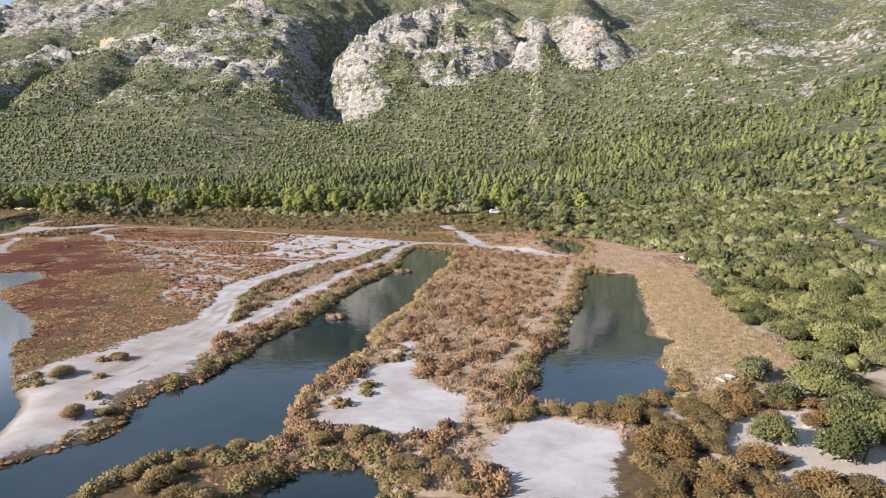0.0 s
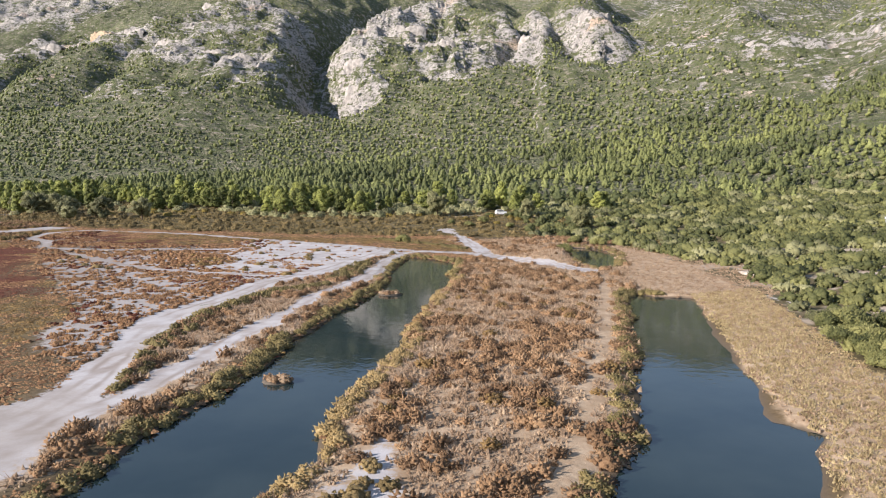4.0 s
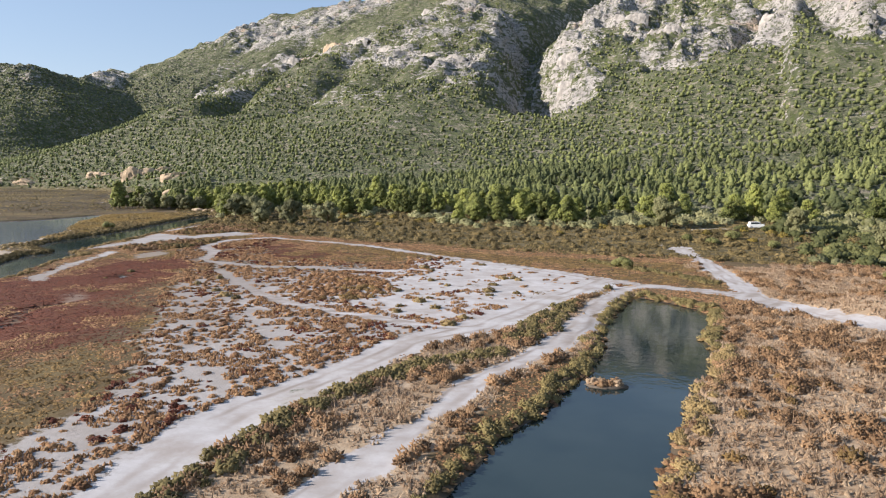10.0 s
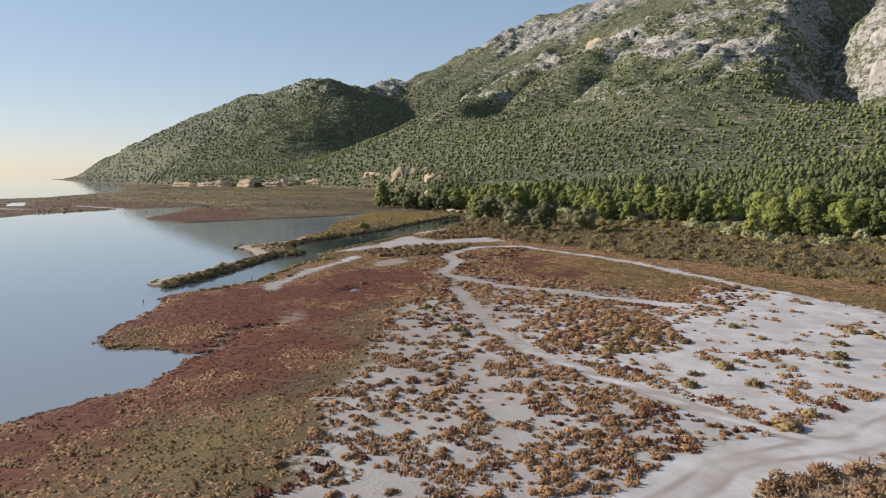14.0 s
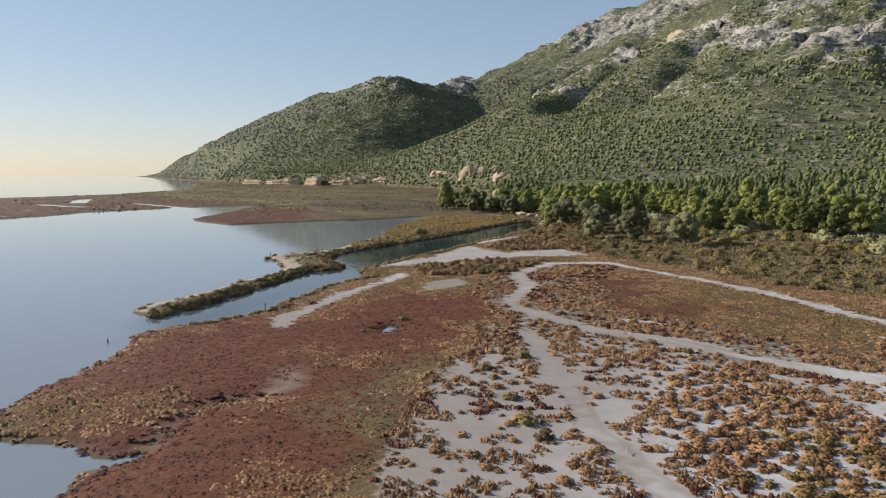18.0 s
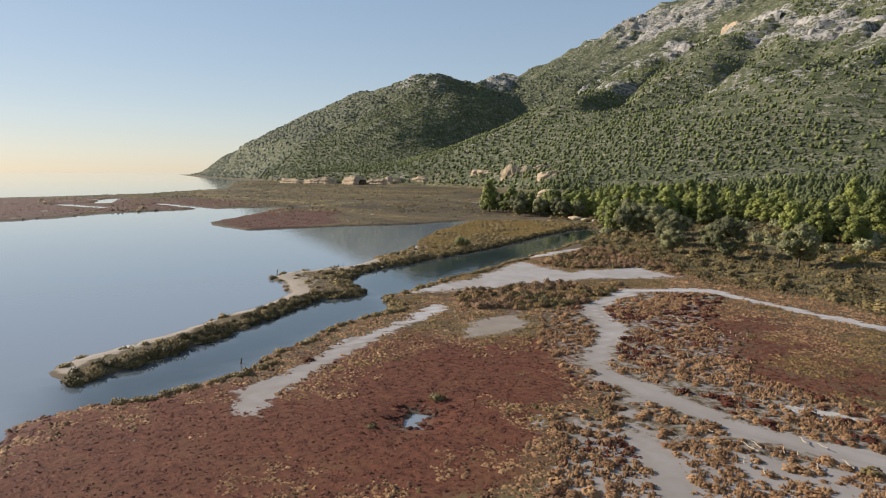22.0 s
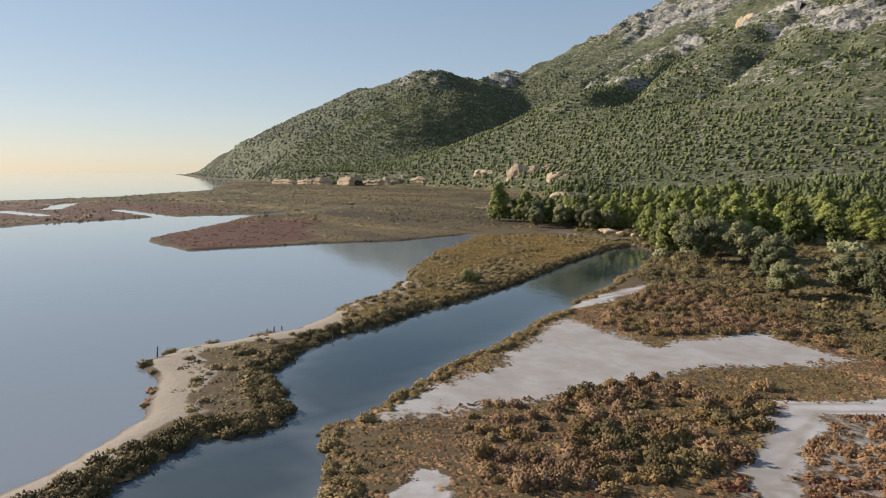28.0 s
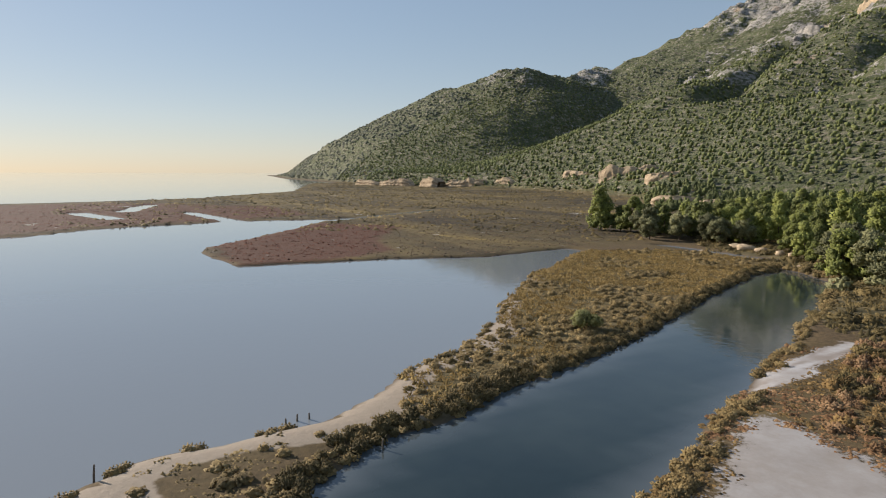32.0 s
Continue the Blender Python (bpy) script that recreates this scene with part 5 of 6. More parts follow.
for k in range(6):
    r = np.random.default_rng(k + 300)
    co, tris = ICO1
    co = co * (1 + 0.35 * (r.random((len(co), 1)) - 0.5) * 2)
    ROCK_BITS.append((np.sign(co) * np.abs(co) ** 0.7 * np.array([1.0, 0.75, 0.8]), tris))
crag_m, t, bsdf = material("slope_limestone", 0.95)
crag = ramp(t, calc(t, "ADD", calc(t, "MULTIPLY", attr(t, "tint"), 0.4), calc(t, "MULTIPLY", noise_tex(t, 0.5, 6, 0.7), 0.6)), [(0.3, (0.17, 0.155, 0.14)), (0.65, (0.36, 0.33, 0.295)), (0.9, (0.42, 0.33, 0.25))])
t.links.new(crag, bsdf.inputs["Base Color"])
bump(t, bsdf, noise_tex(t, 0.9, 6, 0.75), 1.0, 0.6)
scatter("slope_rocks", ROCK_BITS, x, y, 0.6 + np.where(ground_at(x, y, DHILL) < 420, 1.3, 4.0) * rng.random(len(x)) ** 3 * np.clip(2 * rk, 0.25, 1.2), 0.7 + 0.8 * rng.random(len(x)), crag_m, "pale limestone outcrops breaking through the scrub", "rocks", sink=0.15)

# thin heath over the back of the mountain
x, y = jitter(-1320, 400, 1450, 2050, 13.0)
keep = rng.random(len(x)) < np.where(cover("rock", x, y) < 0.3, 0.8, 0.25)
scatter("mountain_heath", HEATH, x[keep], y[keep], 1.4 + 2.0 * rng.random(keep.sum()), 0.5 + 0.3 * rng.random(keep.sum()), HEATH_M, "dark heath high on the mountain", "heath")

# ---- things ----
def part(name, mesh, parent, label="", m=None):
    ob = new(name, mesh)
    ob.parent = parent
    if m is not None:
        ob.matrix_basis = m
    return tagged(ob, label)


def thing(name, label, category, group="", m=None):
    ob = new(name)
    ob.empty_display_size = 0.2
    if m is not None:
        ob.matrix_basis = m
    return tagged(ob, label, category, group)


def from_bm(name, bm, mat, smooth=False):
    me = bpy.data.meshes.new(name)
    if smooth:
        for f in bm.faces:
            f.smooth = True
    bm.to_mesh(me)
    bm.free()
    me.materials.append(mat)
    return me


def plain(name, colour, roughness=0.85, spread=0.35, scale=4.0, relief=0.0):
    m, t, bsdf = material(name, roughness)
    n = noise_tex(t, scale, 6, 0.65)
    lo, hi = tuple(c * (1 - spread) for c in colour), tuple(min(c * (1 + spread), 0.9) for c in colour)
    t.links.new(ramp(t, n, [(0.3, lo), (0.7, hi)]), bsdf.inputs["Base Color"])
    if relief:
        bump(t, bsdf, n, 0.8, relief)
    return m


BARK_M = plain("pine_bark", (0.12, 0.085, 0.06), 0.95, 0.4, 3.0, 0.05)
WOOD_M = plain("weathered_wood", (0.13, 0.11, 0.09), 0.9, 0.4, 8.0, 0.01)
PALE_WOOD_M = plain("bleached_driftwood", (0.42, 0.34, 0.24), 0.9, 0.25, 6.0)
ROCK_M = plain("limestone", (0.40, 0.34, 0.27), 0.95, 0.4, 0.9, 0.25)
SCARP_M = plain("ochre_scarp", (0.42, 0.315, 0.205), 0.95, 0.42, 0.5, 0.5)
CRAG_M = plain("crag_limestone", (0.32, 0.29, 0.255), 0.95, 0.45, 0.16, 1.2)
MUD_M = plain("dark_mud", (0.10, 0.08, 0.06), 0.8, 0.3, 3.0, 0.03)
ASPHALT_M = plain("worn_asphalt", (0.30, 0.275, 0.25), 0.9, 0.15, 1.0)
SAND_M = plain("sandy_verge", (0.50, 0.40, 0.28), 0.95, 0.25, 0.5)
WHITE_M = plain("white_paint", (0.75, 0.74, 0.71), 0.35, 0.05, 1.0)
GLASS_M = plain("dark_window_glass", (0.02, 0.025, 0.03), 0.08, 0.1, 1.0)
TYRE_M = plain("tyre_rubber", (0.03, 0.03, 0.03), 0.9, 0.1, 1.0)
METAL_M = plain("galvanised_metal", (0.35, 0.35, 0.34), 0.4, 0.1, 1.0)


def limb(points, radii, sides=6):
    """A tapered, bent stem through some points."""
    bm = bmesh.new()
    rings = []
    for p, r in zip(points, radii):
        rings.append([bm.verts.new((p[0] + r * math.cos(a), p[1] + r * math.sin(a), p[2])) for a in np.arange(sides) * 2 * math.pi / sides])
    for a, b in zip(rings[:-1], rings[1:]):
        for k in range(sides):
            bm.faces.new((a[k], a[(k + 1) % sides], b[(k + 1) % sides], b[k]))
    bm.faces.new(rings[-1])
    bm.faces.new(rings[0][::-1])
    return bm


def puffs(centres, radii, seed, bits, bit_size, mat, name, squash=0.8):
    """A crown of leafy clumps with gaps."""
    r = np.random.default_rng(seed)
    cos, tris, tints, n = [], [], [], 0
    for k, (c, rad) in enumerate(zip(centres, radii)):
        core, ct = ICO1
        core = core * (0.62 + 0.2 * r.random((len(core), 1)))
        b, bt = sprigs(seed * 97 + k, bits, bit_size, 0.14 + bit_size * 1.4, -0.6)
        co = np.concatenate([core, b]) * rad * np.array([1, 1, squash]) + np.asarray(c)
        cos.append(co)
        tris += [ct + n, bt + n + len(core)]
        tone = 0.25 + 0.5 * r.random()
        # cores get a darker tint than the sprigs: inner shade put into colour
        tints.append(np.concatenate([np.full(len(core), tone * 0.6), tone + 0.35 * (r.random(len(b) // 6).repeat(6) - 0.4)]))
        n += len(co)
    return raw_mesh(name, np.concatenate(cos), np.concatenate(tris), mat, np.concatenate(tints))


def pine_tree(seed, high, label):
    """A pine with a short trunk, a few limbs and a rounded, broken crown."""
    r = np.random.default_rng(seed)
    tree = thing("pine_tree", label, "tree", "pines at the edge of the woods")
    lean = r.normal(size=2) * 0.3
    trunk = [(lean[0] * u, lean[1] * u, high * 0.88 * u - 0.2) for u in (0, 0.3, 0.65, 1)]
    part("trunk", from_bm("trunk", limb(trunk, (0.19, 0.15, 0.10, 0.04)), BARK_M), tree)
    centres, radii = [], []
    slim = 0.29 + 0.10 * r.random()
    for k in range(34):
        u = 0.12 + 0.84 * ((k + 0.5) / 34) ** 1.15
        wide = high * slim * (1 - 0.90 * max(0, (u - 0.15) / 0.85) ** 1.7) * (0.75 + 0.25 * min(1, u / 0.25))
        a = k * 2.4 + r.random() * 0.8
        d = wide * (0.45 + 0.65 * r.random())
        centres.append((lean[0] * u + d * math.cos(a), lean[1] * u + d * math.sin(a), high * (u + 0.04 * r.random())))
        radii.append(high * 0.118 * (0.65 + 0.8 * r.random()) * (1.15 - 0.35 * u))
    for k in (1, 6, 11, 16):
        c = centres[k]
        part("limb", from_bm("limb", limb([(lean[0] * c[2] / high, lean[1] * c[2] / high, c[2] - 0.9), (c[0] * 0.5, c[1] * 0.5, c[2] - 0.35), c], (0.07, 0.05, 0.02), 4), BARK_M), tree)
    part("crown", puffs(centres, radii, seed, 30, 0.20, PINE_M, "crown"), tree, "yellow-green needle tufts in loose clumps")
    return tree


def broadleaf_tree(seed, high, label):
    """A spreading grey-green tree with several stems."""
    r = np.random.default_rng(seed)
    tree = thing("broadleaf_tree", label, "tree", "grey-green trees by the lagoon")
    part("trunk", from_bm("trunk", limb([(0, 0, -0.2), (0.1, 0.05, high * 0.2), (0.15, 0.1, high * 0.38)], (0.26, 0.2, 0.13)), BARK_M), tree)
    centres, radii = [], []
    for k in range(46):
        d = r.normal(size=3)
        d /= np.linalg.norm(d)
        d *= 0.55 + 0.45 * r.random()
        centres.append((d[0] * high * 0.42, d[1] * high * 0.42, high * (0.53 + 0.42 * d[2])))
        radii.append(high * 0.125 * (0.7 + 0.6 * r.random()))
    for k in range(4):
        c = centres[k * 5]
        part("limb", from_bm("limb", limb([(0.1, 0.05, high * 0.3), (c[0] * 0.6, c[1] * 0.6, (high * 0.3 + c[2]) / 2), c], (0.11, 0.07, 0.03), 5), BARK_M), tree)
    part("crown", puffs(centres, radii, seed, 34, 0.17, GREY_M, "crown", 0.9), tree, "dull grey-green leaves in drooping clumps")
    return tree


def shrub(seed, mat, label, group, name="evergreen_shrub"):
    r = np.random.default_rng(seed)
    bush = thing(name, label, "shrub", group)
    centres, radii = [], []
    for k in range(9):
        a, d = r.random() * 6.3, 0.75 * r.random() ** 0.5
        centres.append((d * math.cos(a), d * math.sin(a), 0.28 + 0.55 * (1 - d) * r.random() + 0.1))
        radii.append(0.42 + 0.2 * r.random())
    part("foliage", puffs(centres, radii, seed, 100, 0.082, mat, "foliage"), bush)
    stems = bmesh.new()
    for k in range(3):
        a = k * 2.1 + r.random()
        one = limb([(0.1 * math.cos(a), 0.1 * math.sin(a), -0.15), (0.35 * math.cos(a), 0.35 * math.sin(a), 0.45)], (0.05, 0.025), 4)
        tmp = bpy.data.meshes.new("tmp")
        one.to_mesh(tmp)
        one.free()
        stems.from_mesh(tmp)
        bpy.data.meshes.remove(tmp)
    part("stems", from_bm("stems", stems, BARK_M), bush)
    return bush


def placed(proto, spots, scale_lo, scale_hi, turn_seed=1, again=False, tall=1.0):
    """Copies of some models over a list of spots; the models take the first spots."""
    r = np.random.default_rng(turn_seed)
    for k, (px, py) in enumerate(spots):
        s = scale_lo + (scale_hi - scale_lo) * r.random()
        m = Matrix.Translation((px, py, float(ground_at(np.array([px]), np.array([py]))[0]))) @ Matrix.Rotation(r.random() * 6.28, 4, "Z")
        src = proto[k % len(proto)]
        ob = src if k < len(proto) and not again else copy_thing(src, m)
        ob.matrix_basis = m @ Matrix.Diagonal((s, s, s * tall * (0.9 + 0.25 * r.random()), 1))


# pines along the foot of the slope
PINES = [pine_tree(k + 1, 8.6 - 0.35 * k, "yellow-green pine with a rounded broken crown at the wood's edge") for k in range(6)]
x, y = jitter(-282, 66, 232, 460, 7.0)
d = ground_at(x, y, DHILL)
front = 46 + 34 * (fbm(x, y, 30, 2, 110) - 0.5) + 10 * smoothstep(-40, 10, x) - 38 * smoothstep(-140, -190, x)
keep = (d > np.maximum(front, 5)) & (d < 80) & (rng.random(len(x)) < np.clip(2.6 * (fbm(x, y, 22, 2, 112) - 0.22), 0.15, 0.85)) & (np.hypot(x - 21, y - 272) > 9)
spots = np.stack([x[keep], y[keep]], 1)
spots = spots[np.argsort(d[keep] - front[keep])]
GROVE = [(-280, 350), (-274, 353), (-268, 351), (-262, 357), (-270, 361), (-256, 352), (-250, 358), (-243, 353), (-236, 356), (-240, 364), (-229, 352), (-222, 357), (-248, 368), (-258, 366),
         (-214, 352), (-206, 347), (-212, 360), (-228, 366), (-199, 345), (-196, 352), (-190, 340), (-204, 360), (-184, 334), (-182, 342), (-176, 330), (-218, 372), (-236, 376), (-188, 350)]
placed(PINES, [tuple(p) for p in spots][:300 - len(GROVE)], 0.55, 1.15, turn_seed=3)
placed(PINES, GROVE, 1.0, 1.45, turn_seed=4, again=True)

GREYS = [broadleaf_tree(k + 31, 8.6 - 0.6 * k, "grey-green spreading tree beside the lagoon path") for k in range(3)]
placed(GREYS, [(-167, 296), (-146, 283), (-251, 340), (-258, 346), (-246, 347), (-238, 349), (-178, 312), (-134, 281), (-232, 346), (-186, 317), (-172, 312), (-180, 322), (-158, 299), (-190, 329), (-149, 291), (-196, 337), (-140, 274), (-126, 272), (-110, 268), (-228, 350), (-170, 306), (-2, 268), (44, 236), (30, 262)], 0.8, 1.1, turn_seed=5)

# evergreen shrubs on the slope by the pond
SHRUBS = [shrub(k + 51, GREEN_M, "rounded dense green evergreen shrub on the pond slope", "shrubs on the slope") for k in range(4)]
SHRUBS += [shrub(k + 61, GREY_M, "rounded grey-green shrub on the pond slope", "shrubs on the slope") for k in range(2)]
greens = [tuple(p[:2]) for p in slope_near if not p[3]]
greys = [tuple(p[:2]) for p in slope_near if p[3]]
placed(SHRUBS[:4], greens[::max(1, len(greens) // 230)][:235], 1.4, 2.5, turn_seed=7)
placed(SHRUBS[4:], greys[:60], 1.2, 2.0, turn_seed=8)
placed(SHRUBS, [(29.6, 54), (24.4, 46.6), (31.5, 48.5), (33.5, 57), (34.5, 51.5), (30, 60.5), (36, 46), (28.5, 42.5), (33, 41.5), (37, 60)], 1.6, 2.3, turn_seed=12, again=True)
rest = np.array([p for k, p in enumerate(slope_near) if k % 2])
scatter("slope_underscrub", [mound(k + 261, 3, 20) for k in range(6)], rest[:, 0] + 1.3, rest[:, 1] - 0.9, 0.7 + 0.9 * rng.random(len(rest)), 0.75 + 0.3 * rng.random(len(rest)), GREEN_M,
        "smaller evergreen scrub filling the pond slope", "scrub", tint=rest[:, 2])
LONE = [shrub(k + 71, GREEN_M, "dark green bush standing alone near water", "lone bushes", "lone_bush") for k in range(2)]
placed(LONE, [(27.5, 175.5), (-181.7, 246.0), (-10.5, 206.5), (9, 246), (3, 250), (14, 252), (22, 244), (36, 205), (41, 200), (17, 266), (24, 266.5), (27, 268)], 1.4, 2.2, turn_seed=9)
OCHRE = [shrub(k + 81, BANK_M, "low ochre saltbush at the end of the channel", "saltbush by the channel end", "saltbush") for k in range(3)]
placed(OCHRE, [(-14.9, 46), (-16.5, 44.6), (-8.5, 45.2), (-6.2, 45.8), (-4.5, 45), (22.3, 58.8), (-20, 40), (-18, 38.8), (-16, 37.6), (-14, 36.5), (-17.5, 41), (-2.5, 42), (-0.5, 43.5),
               (0.5, 41), (-1.5, 39.5), (1.5, 38), (9, 51.5), (7, 50.6), (11.5, 51), (5.4, 50), (-27.3, 51), (-29.8, 50.3), (-37, 61), (-34, 66.8)], 0.8, 1.45, turn_seed=10, tall=0.62)
RUSTY = [shrub(k + 91, (SCRUB_M, BANK_M, OLIVE_M)[k], "tall olive and golden scrub bush beside pale crust", "scrub at the pond's end", "scrub_bush") for k in range(3)]
x, y = jitter(12, 36, 30, 55, 1.9)
keep = (area_dist(x, y, PAN_END, 20) > 1.0) & (cover("shore", x, y) > 0.8) & (x > 10.5 + 0.2 * (y - 36)) & (ground_at(x, y, DHILL) < 1)
keep &= ~((x > 21) & (fbm(x, y, 5, 2, 120) > 0.52))
placed(RUSTY, list(zip(x[keep], y[keep])), 0.9, 1.6, turn_seed=11, tall=0.68)


# islets in the channel
def islet(cx, cy, radius, seed):
    base = thing("islet", "tiny muddy islet with rusty tussocks in the channel", "islet", "islets in the channel", Matrix.Translation((cx, cy, 0)))
    r = np.random.default_rng(seed)
    co, tris = lump(ICO2, seed, 0.15, -0.6)
    part("mud_base", raw_mesh("mud_base", co * np.array([radius, radius * 0.6, 0.32]), tris, MUD_M, smooth=True), base)
    for k in range(9):
        a, d = r.random() * 6.3, 0.75 * r.random() ** 0.5
        b, bt = CLUMP[k % 5]
        me = raw_mesh("tussock", b * np.array([0.62, 0.62, 0.5]), bt, RUST_M if k % 2 else TAN_M, 0.3 + 0.6 * r.random(len(b)))
        part("tussock", me, base, m=Matrix.Translation((d * radius * math.cos(a), d * radius * 0.6 * math.sin(a), 0.18)))


islet(-15, 89, 1.5, 3)
islet(-8.2, 132.5, 2.0, 4)


# timber posts in the shallows
def post(cx, cy, high, lean, seed, forked=False):
    p = thing("timber_post", "dark weathered timber post leaning in shallow water", "post", "posts by the spit", Matrix.Translation((cx, cy, -0.3)))
    r = np.random.default_rng(seed)
    top = (lean * high, lean * 0.6 * high, high + 0.3)
    part("stake", from_bm("stake", limb([(0, 0, -0.5), (top[0] * 0.5, top[1] * 0.5, top[2] * 0.55), top], (0.09, 0.08, 0.06), 6), WOOD_M), p)
    if forked:
        part("branch_stub", from_bm("branch_stub", limb([(top[0] * 0.5, top[1] * 0.5, top[2] * 0.5), (top[0] * 0.5 + 0.25, top[1] * 0.5, top[2] * 0.75)], (0.05, 0.03), 5), WOOD_M), p)


post(-169.6, 190.0, 1.3, 0.12, 1, True)
post(-172.6, 203.9, 0.5, 0.03, 2)
post(-172.8, 204.9, 0.6, 0.10, 3)
post(-172.6, 205.9, 0.55, -0.04, 4)
post(-164.3, 208.4, 0.8, 0.02, 5)
post(-121.5, 163.2, 0.6, 0.25, 6)
post(-115.2, 140.4, 0.5, 0.0, 7)


# pale driftwood on the marsh
def driftwood(cx, cy, long, turn, seed):
    r = np.random.default_rng(seed)
    z = float(ground_at(np.array([cx]), np.array([cy]))[0]) + 0.22
    bm = limb([(0, 0, 0), (0.05, 0.03, long * 0.4), (0.02, -0.04, long * 0.75), (0.1, 0.02, long)], (0.04, 0.035, 0.03, 0.015), 5)
    ob = new("driftwood_stick", from_bm("driftwood_stick", bm, PALE_WOOD_M))
    ob.matrix_basis = Matrix.Translation((cx, cy, z)) @ Matrix.Rotation(turn, 4, "Z") @ Matrix.Rotation(radians(86), 4, "Y")
    tagged(ob, "bleached driftwood stick lying on marsh plants", "driftwood", "driftwood on the marsh")


r = np.random.default_rng(77)
for cx, cy, count, wide in ((-103, 213.5, 14, 2.2), (-94.3, 210, 10, 2.5), (-93.5, 198.5, 12, 3.0), (-78, 182.5, 14, 5.0), (-66, 172, 10, 4), (-60, 160, 10, 3.0), (-50, 157, 8, 4), (-150, 190, 8, 3), (-158, 191, 8, 3)):
    for k in range(count):
        driftwood(cx + r.normal() * wide * 0.5, cy + r.normal() * wide * 0.5, 0.5 + 0.9 * r.random(), r.normal() * 0.5 + 2.2, k)


# boulders and outcrops
def boulder(cx, cy, size, squash, seed, mat, label, name="boulder", group="boulders"):
    co, tris = ICO2
    rr = np.random.default_rng(seed)
    co = co * (1 + 0.42 * (rr.random((len(co), 1)) - 0.5) * 2)
    co = np.sign(co) * np.abs(co) ** 0.8
    z = float(ground_at(np.array([cx]), np.array([cy]))[0])
    ob = new(name, raw_mesh(name, co * np.array([size, size * 0.7, size * squash]), tris, mat))
    ob.matrix_basis = Matrix.Translation((cx, cy, z + size * squash * 0.35)) @ Matrix.Rotation(rr.random() * 6.28, 4, "Z")
    tagged(ob, label, "rock", group)


for k, (cx, cy, size) in enumerate(((-221, 341, 2.6), (-216, 340, 2.0), (-210, 337.5, 1.8), (-206, 336, 1.5), (-225, 343, 2.2), (-197, 322.5, 0.7), (-226, 330, 0.8))):
    boulder(cx, cy, size * 0.8, 0.5, k, SCARP_M, "pale ochre boulder below the lagoon trees", group="boulders by the lagoon")
for k, (cx, cy, size) in enumerate(((57.4, 151, 2.6), (60.5, 153, 2.2), (63, 156.5, 2.0), (66, 160, 2.2), (70, 166, 2.4), (73, 170.5, 2.8), (52, 92, 1.2), (58, 74, 1.3))):
    boulder(cx, cy, size * 0.7, 0.3, k + 20, ROCK_M, "pale limestone outcrop among evergreen scrub", "outcrop", "outcrops on the slope")
r = np.random.default_rng(5)
for k in range(40):
    boulder(22 + 14 * r.random(), 38 + 24 * r.random(), 0.2 + 0.5 * r.random() ** 2, 0.4, k + 40, ROCK_M, "small pale stone on the sandy clearing", "stone", "stones on the clearing")


# ochre scarps above the lagoon
def scarp(cx, cy, wide, high, facing, seed, mat, name="ochre_scarp", label="weathered ochre rock face above the lagoon woods", group="ochre scarps"):
    """A broken, layered face of soft rock let into the slope."""
    nx, nz = max(16, int(wide)), 12
    u, v = np.meshgrid(np.linspace(-0.5, 0.5, nx), np.linspace(0, 1, nz))
    far = u * wide + seed * 50
    jut = (fbm(far, v * 3, 7, 3, seed) - 0.5) * 3.2 + (fbm(far, v * high, 1.6, 3, seed + 4) - 0.5) * 1.6
    shelf = 0.5 * np.sin(v * 14 + 3 * fbm(far, v * 0, 9, 2, seed + 6))
    top = 0.62 + 0.75 * (fbm(far, v * 0, 8, 4, seed + 8) - 0.35) - 0.5 * np.abs(2 * u) ** 4
    depth = -jut + v ** 2 * 1.8 + shelf + np.abs(2 * u) ** 4 * 5
    turn = radians(facing)
    gx, gy = cx + u[0] * wide * math.cos(turn), cy + u[0] * wide * math.sin(turn)
    land = ground_at(gx, gy)
    base = np.full(nx, land.min() - 1.0)
    zz = base[None] + v * (np.median(land) - base[0] + high * 0.75 * np.maximum(top, 0.05))
    co = np.stack([u * wide, depth, zz], -1).reshape(-1, 3)
    back = np.stack([u[-1] * wide, depth[-1] + 9, zz[-1] - 0.6], -1)
    low = np.stack([u[-1] * wide, depth[-1] + 12, base - 3], -1)
    co = np.concatenate([co, back, low])
    idx = np.arange(len(co)).reshape(nz + 2, nx)
    a, b, c, d = idx[:-1, :-1].ravel(), idx[:-1, 1:].ravel(), idx[1:, 1:].ravel(), idx[1:, :-1].ravel()
    tris = np.concatenate([np.stack([a, b, c], 1), np.stack([a, c, d], 1)])
    ob = new(name, raw_mesh(name, co, tris, mat))
    ob.matrix_basis = Matrix.Translation((cx, cy, 0)) @ Matrix.Rotation(turn, 4, "Z")
    tagged(ob, label, "cliff", group)


for k, (cx, cy, wide, high, facing) in enumerate(((-512, 626, 64, 11, 26), (-450, 592, 34, 8, 24), (-365, 500, 34, 8, 28), (-812, 596, 46, 20, -4), (-762, 622, 64, 15, 24),
                                                  (-715, 640, 34, 12, 8), (-878, 586, 70, 14, 12), (-940, 574, 60, 10, 6), (-600, 646, 44, 8, 10), (-322, 476, 26, 6, 24), (-286, 462, 24, 5, 22))):
    scarp(cx, cy, wide, high, facing, k + 2, SCARP_M)
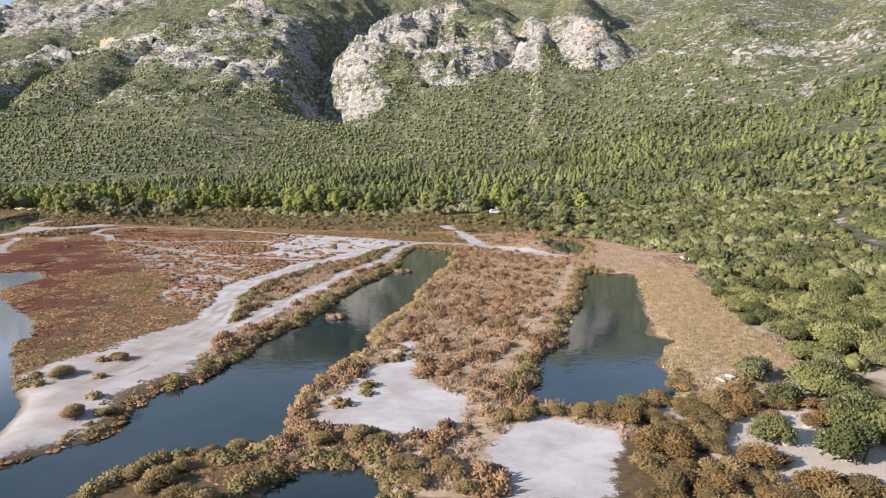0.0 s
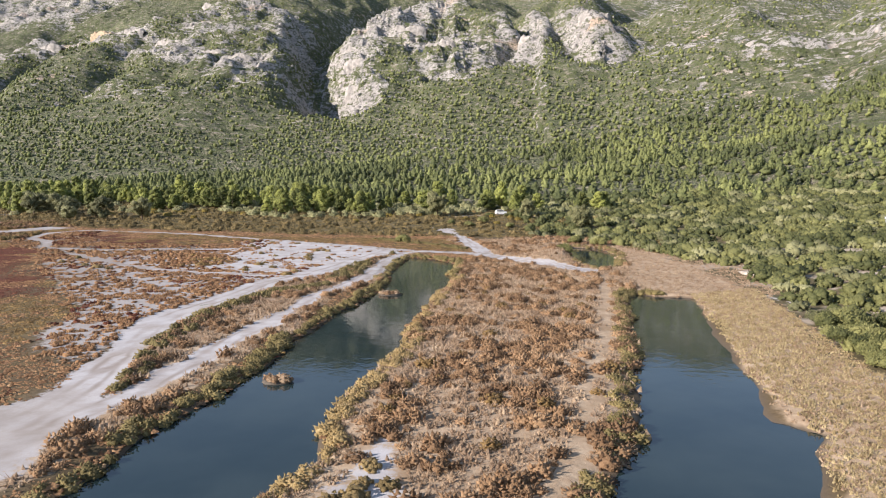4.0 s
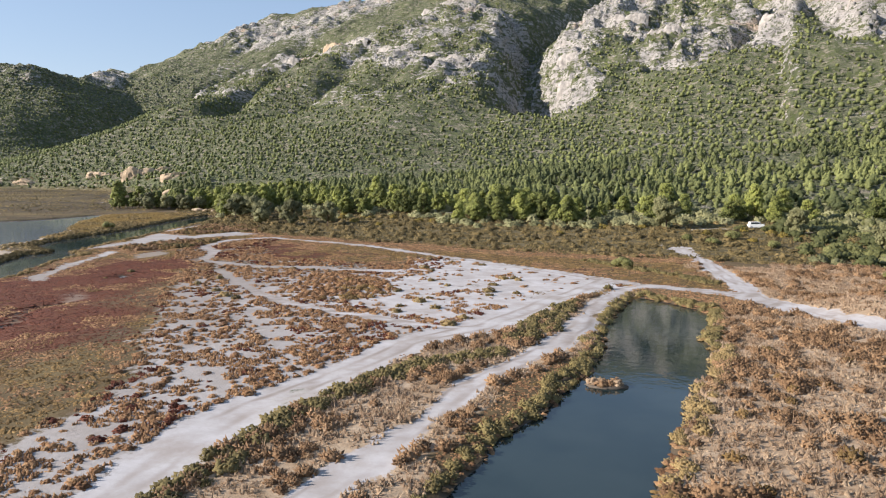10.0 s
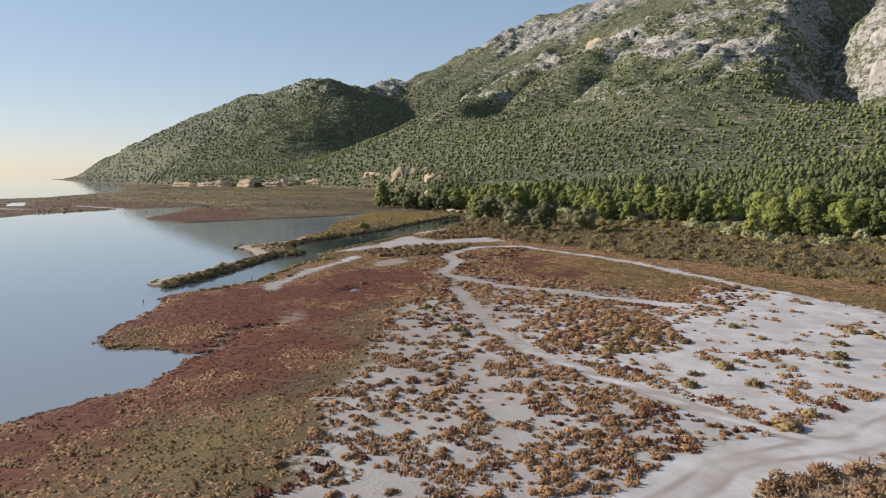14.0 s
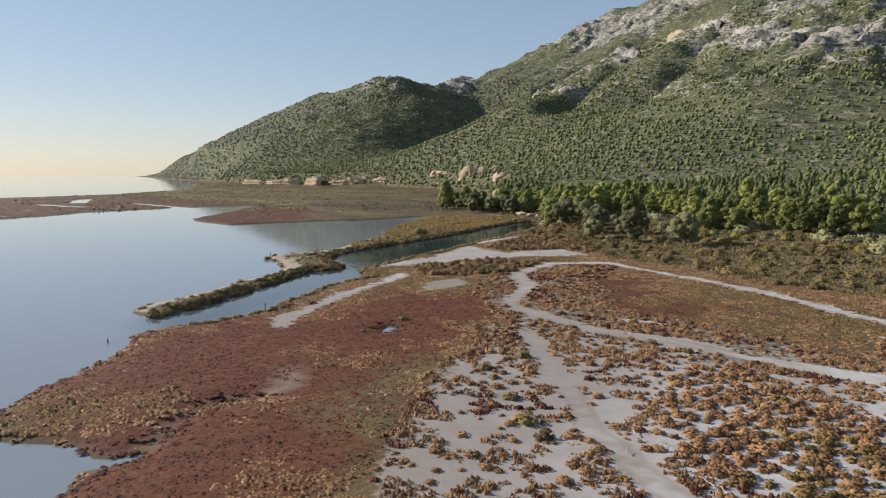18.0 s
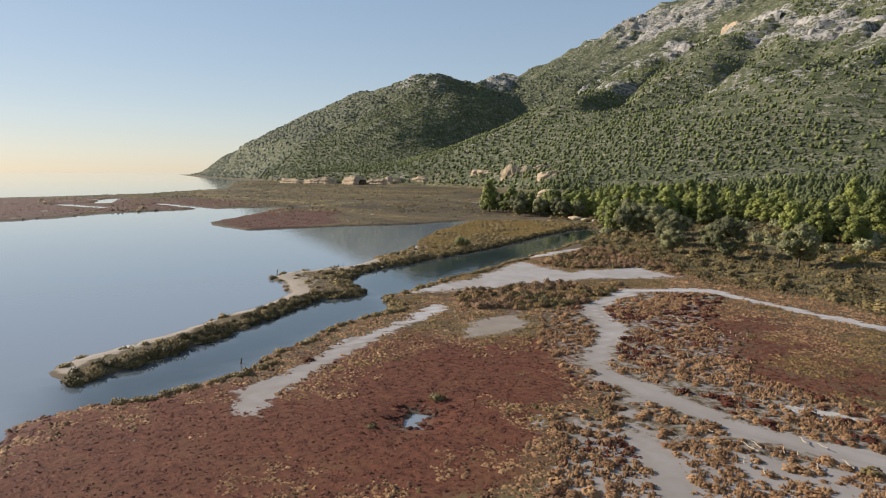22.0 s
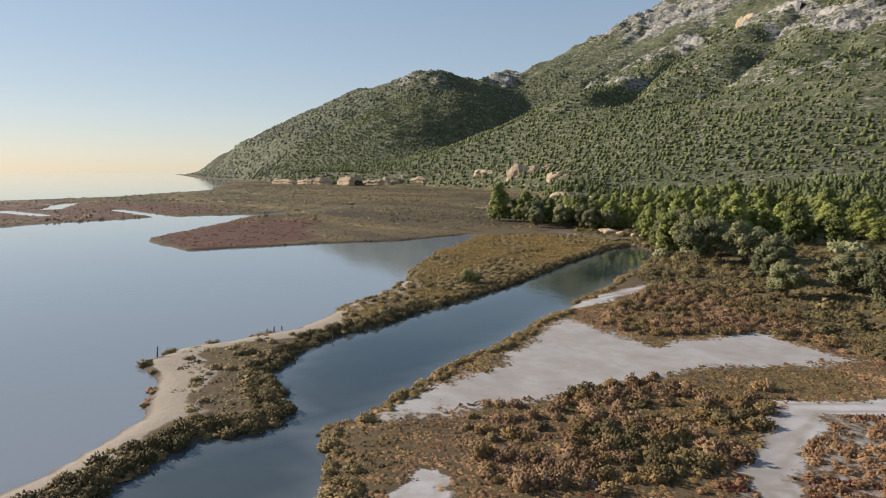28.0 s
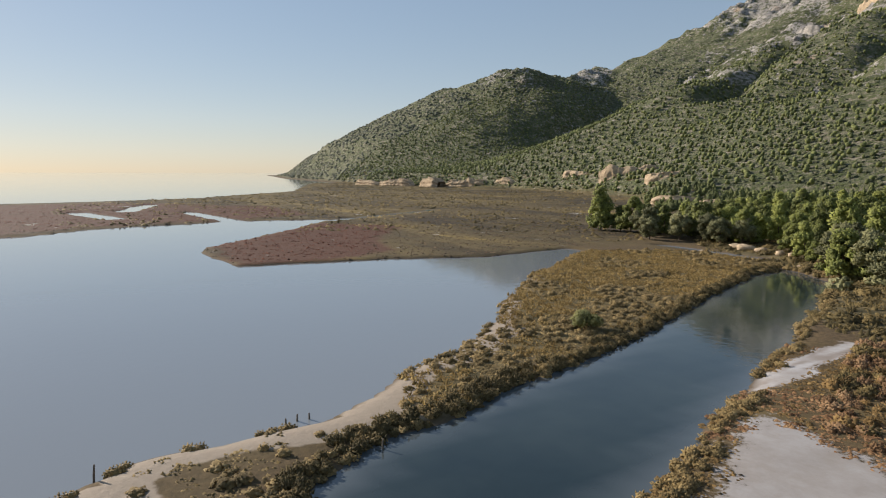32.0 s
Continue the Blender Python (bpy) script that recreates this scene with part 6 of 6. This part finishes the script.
for k, (cx, cy, wide, high, facing) in enumerate(((-395, 1338, 90, 26, -6), (-455, 1352, 60, 20, -16), (-300, 985, 54, 18, -10), (-345, 1015, 44, 14, -20), (-440, 1085, 60, 14, -25), (-520, 1140, 50, 16, -28),
                                                  (-690, 1185, 60, 18, -20), (-152, 1098, 46, 26, -30), (-132, 1010, 46, 24, -24), (-118, 905, 34, 18, -20), (-60, 1150, 60, 22, -14), (-5, 1040, 50, 20, -12),
                                                  (130, 1060, 40, 24, -30), (206, 948, 44, 14, -10), (252, 968, 26, 16, 0), (328, 732, 16, 14, 5))):
    scarp(cx, cy, wide, high, facing, k + 32, CRAG_M, "limestone_cliff", "pale grey limestone cliff standing out of the mountainside", "limestone cliffs")
scarp(-602, 1196, 54, 30, -22, 60, SCARP_M, "orange_cliff", "orange-stained limestone face below the spur's crest", "limestone cliffs")


# the lane over the slope, with its posts and sign
def ribbon(name, line, half, lift, mat, label, category):
    pts = []
    for (ax, ay), (bx, by) in zip(line[:-1], line[1:]):
        n = max(2, int(math.hypot(bx - ax, by - ay) / 3))
        pts += [(ax + (bx - ax) * k / n, ay + (by - ay) * k / n) for k in range(n)]
    pts.append(line[-1])
    co, tris = [], []
    for k, (px, py) in enumerate(pts):
        qx, qy = pts[min(k + 1, len(pts) - 1)]
        ox, oy = pts[max(k - 1, 0)]
        l = math.hypot(qx - ox, qy - oy)
        nx, ny = -(qy - oy) / l, (qx - ox) / l
        zs = [float(ground_at(np.array([px + nx * s]), np.array([py + ny * s]))[0]) for s in (-half, half)]
        za, zb = zs[0] + lift, zs[1] + lift
        co += [(px - nx * half, py - ny * half, za - 0.8), (px - nx * half, py - ny * half, za), (px + nx * half, py + ny * half, zb), (px + nx * half, py + ny * half, zb - 0.8)]
    for k in range(len(pts) - 1):
        for s in range(3):
            a, b, c, d = 4 * k + s, 4 * k + s + 1, 4 * k + s + 5, 4 * k + s + 4
            tris += [(a, b, c), (a, c, d)]
    return tagged(new(name, raw_mesh(name, co, tris, mat)), label, category, kind="structure")


LANE = [(94, 128), (98, 148), (103, 168), (109, 186), (118, 200), (132, 208)]
ribbon("road", LANE, 2.2, 0.25, ASPHALT_M, "narrow grey asphalt lane over the slope", "road")
ribbon("road_verge", LANE, 3.2, 0.12, SAND_M, "bare sandy verge beside the lane", "verge")
DIRT = [(4, 267), (22, 271), (40, 264)]
ribbon("dirt_track", DIRT, 1.2, 0.12, SAND_M, "pale dirt track along the foot of the woods", "track")


def box_bm(sx, sy, sz, bevel=0.0):
    bm = bmesh.new()
    bmesh.ops.create_cube(bm, size=1.0)
    bmesh.ops.scale(bm, vec=(sx, sy, sz), verts=bm.verts)
    if bevel:
        bmesh.ops.bevel(bm, geom=list(bm.edges), offset=bevel, segments=2, affect="EDGES")
    return bm


def road_sign(cx, cy):
    z = float(ground_at(np.array([cx]), np.array([cy]))[0])
    s = thing("road_sign", "small white sign board on a metal pole", "sign", m=Matrix.Translation((cx, cy, z)))
    part("pole", from_bm("pole", limb([(0, 0, -0.3), (0, 0, 2.6)], (0.05, 0.05), 8), METAL_M), s)
    part("board", from_bm("board", box_bm(0.7, 0.04, 0.5, 0.01), WHITE_M), s, m=Matrix.Translation((0, -0.08, 2.3)))


road_sign(119, 205)
for k, (cx, cy) in enumerate(((92, 214), (98, 213.5), (104, 213))):
    z = float(ground_at(np.array([cx]), np.array([cy]))[0])
    ob = new("marker_post", from_bm("marker_post", limb([(0, 0, -0.3), (0, 0, 1.0), (0, 0, 1.25)], (0.12, 0.12, 0.06), 8), PALE_WOOD_M))
    ob.matrix_basis = Matrix.Translation((cx, cy, z))
    tagged(ob, "pale wooden marker post beside the lane", "post", "marker posts")


def parked_van(cx, cy, turn):
    z = float(ground_at(np.array([cx]), np.array([cy]))[0])
    van = thing("parked_van", "small white van parked at the edge of the woods", "van", m=Matrix.Translation((cx, cy, z + 0.2)) @ Matrix.Rotation(turn, 4, "Z"))
    part("body", from_bm("body", box_bm(4.2, 1.75, 0.95, 0.12), WHITE_M), van, m=Matrix.Translation((0, 0, 0.75)))
    part("cabin", from_bm("cabin", box_bm(2.9, 1.6, 0.75, 0.18), WHITE_M), van, m=Matrix.Translation((-0.45, 0, 1.5)))
    part("windscreen", from_bm("windscreen", box_bm(0.05, 1.35, 0.5), GLASS_M), van, m=Matrix.Translation((1.02, 0, 1.5)))
    for sy in (-0.81, 0.81):
        part("side_window", from_bm("side_window", box_bm(2.2, 0.03, 0.42), GLASS_M), van, m=Matrix.Translation((-0.4, sy, 1.55)))
        for sx in (-1.3, 1.3):
            wheel = part("wheel", from_bm("wheel", limb([(0, 0, -0.1), (0, 0, 0.1)], (0.32, 0.32), 14), TYRE_M), van,
                         m=Matrix.Translation((sx, sy, 0.3)) @ Matrix.Rotation(radians(90), 4, "X"))
            part("rim", from_bm("rim", limb([(0, 0, -0.12), (0, 0, 0.12)], (0.17, 0.17), 10), METAL_M), wheel)


parked_van(21.5, 270.5, 0.15)
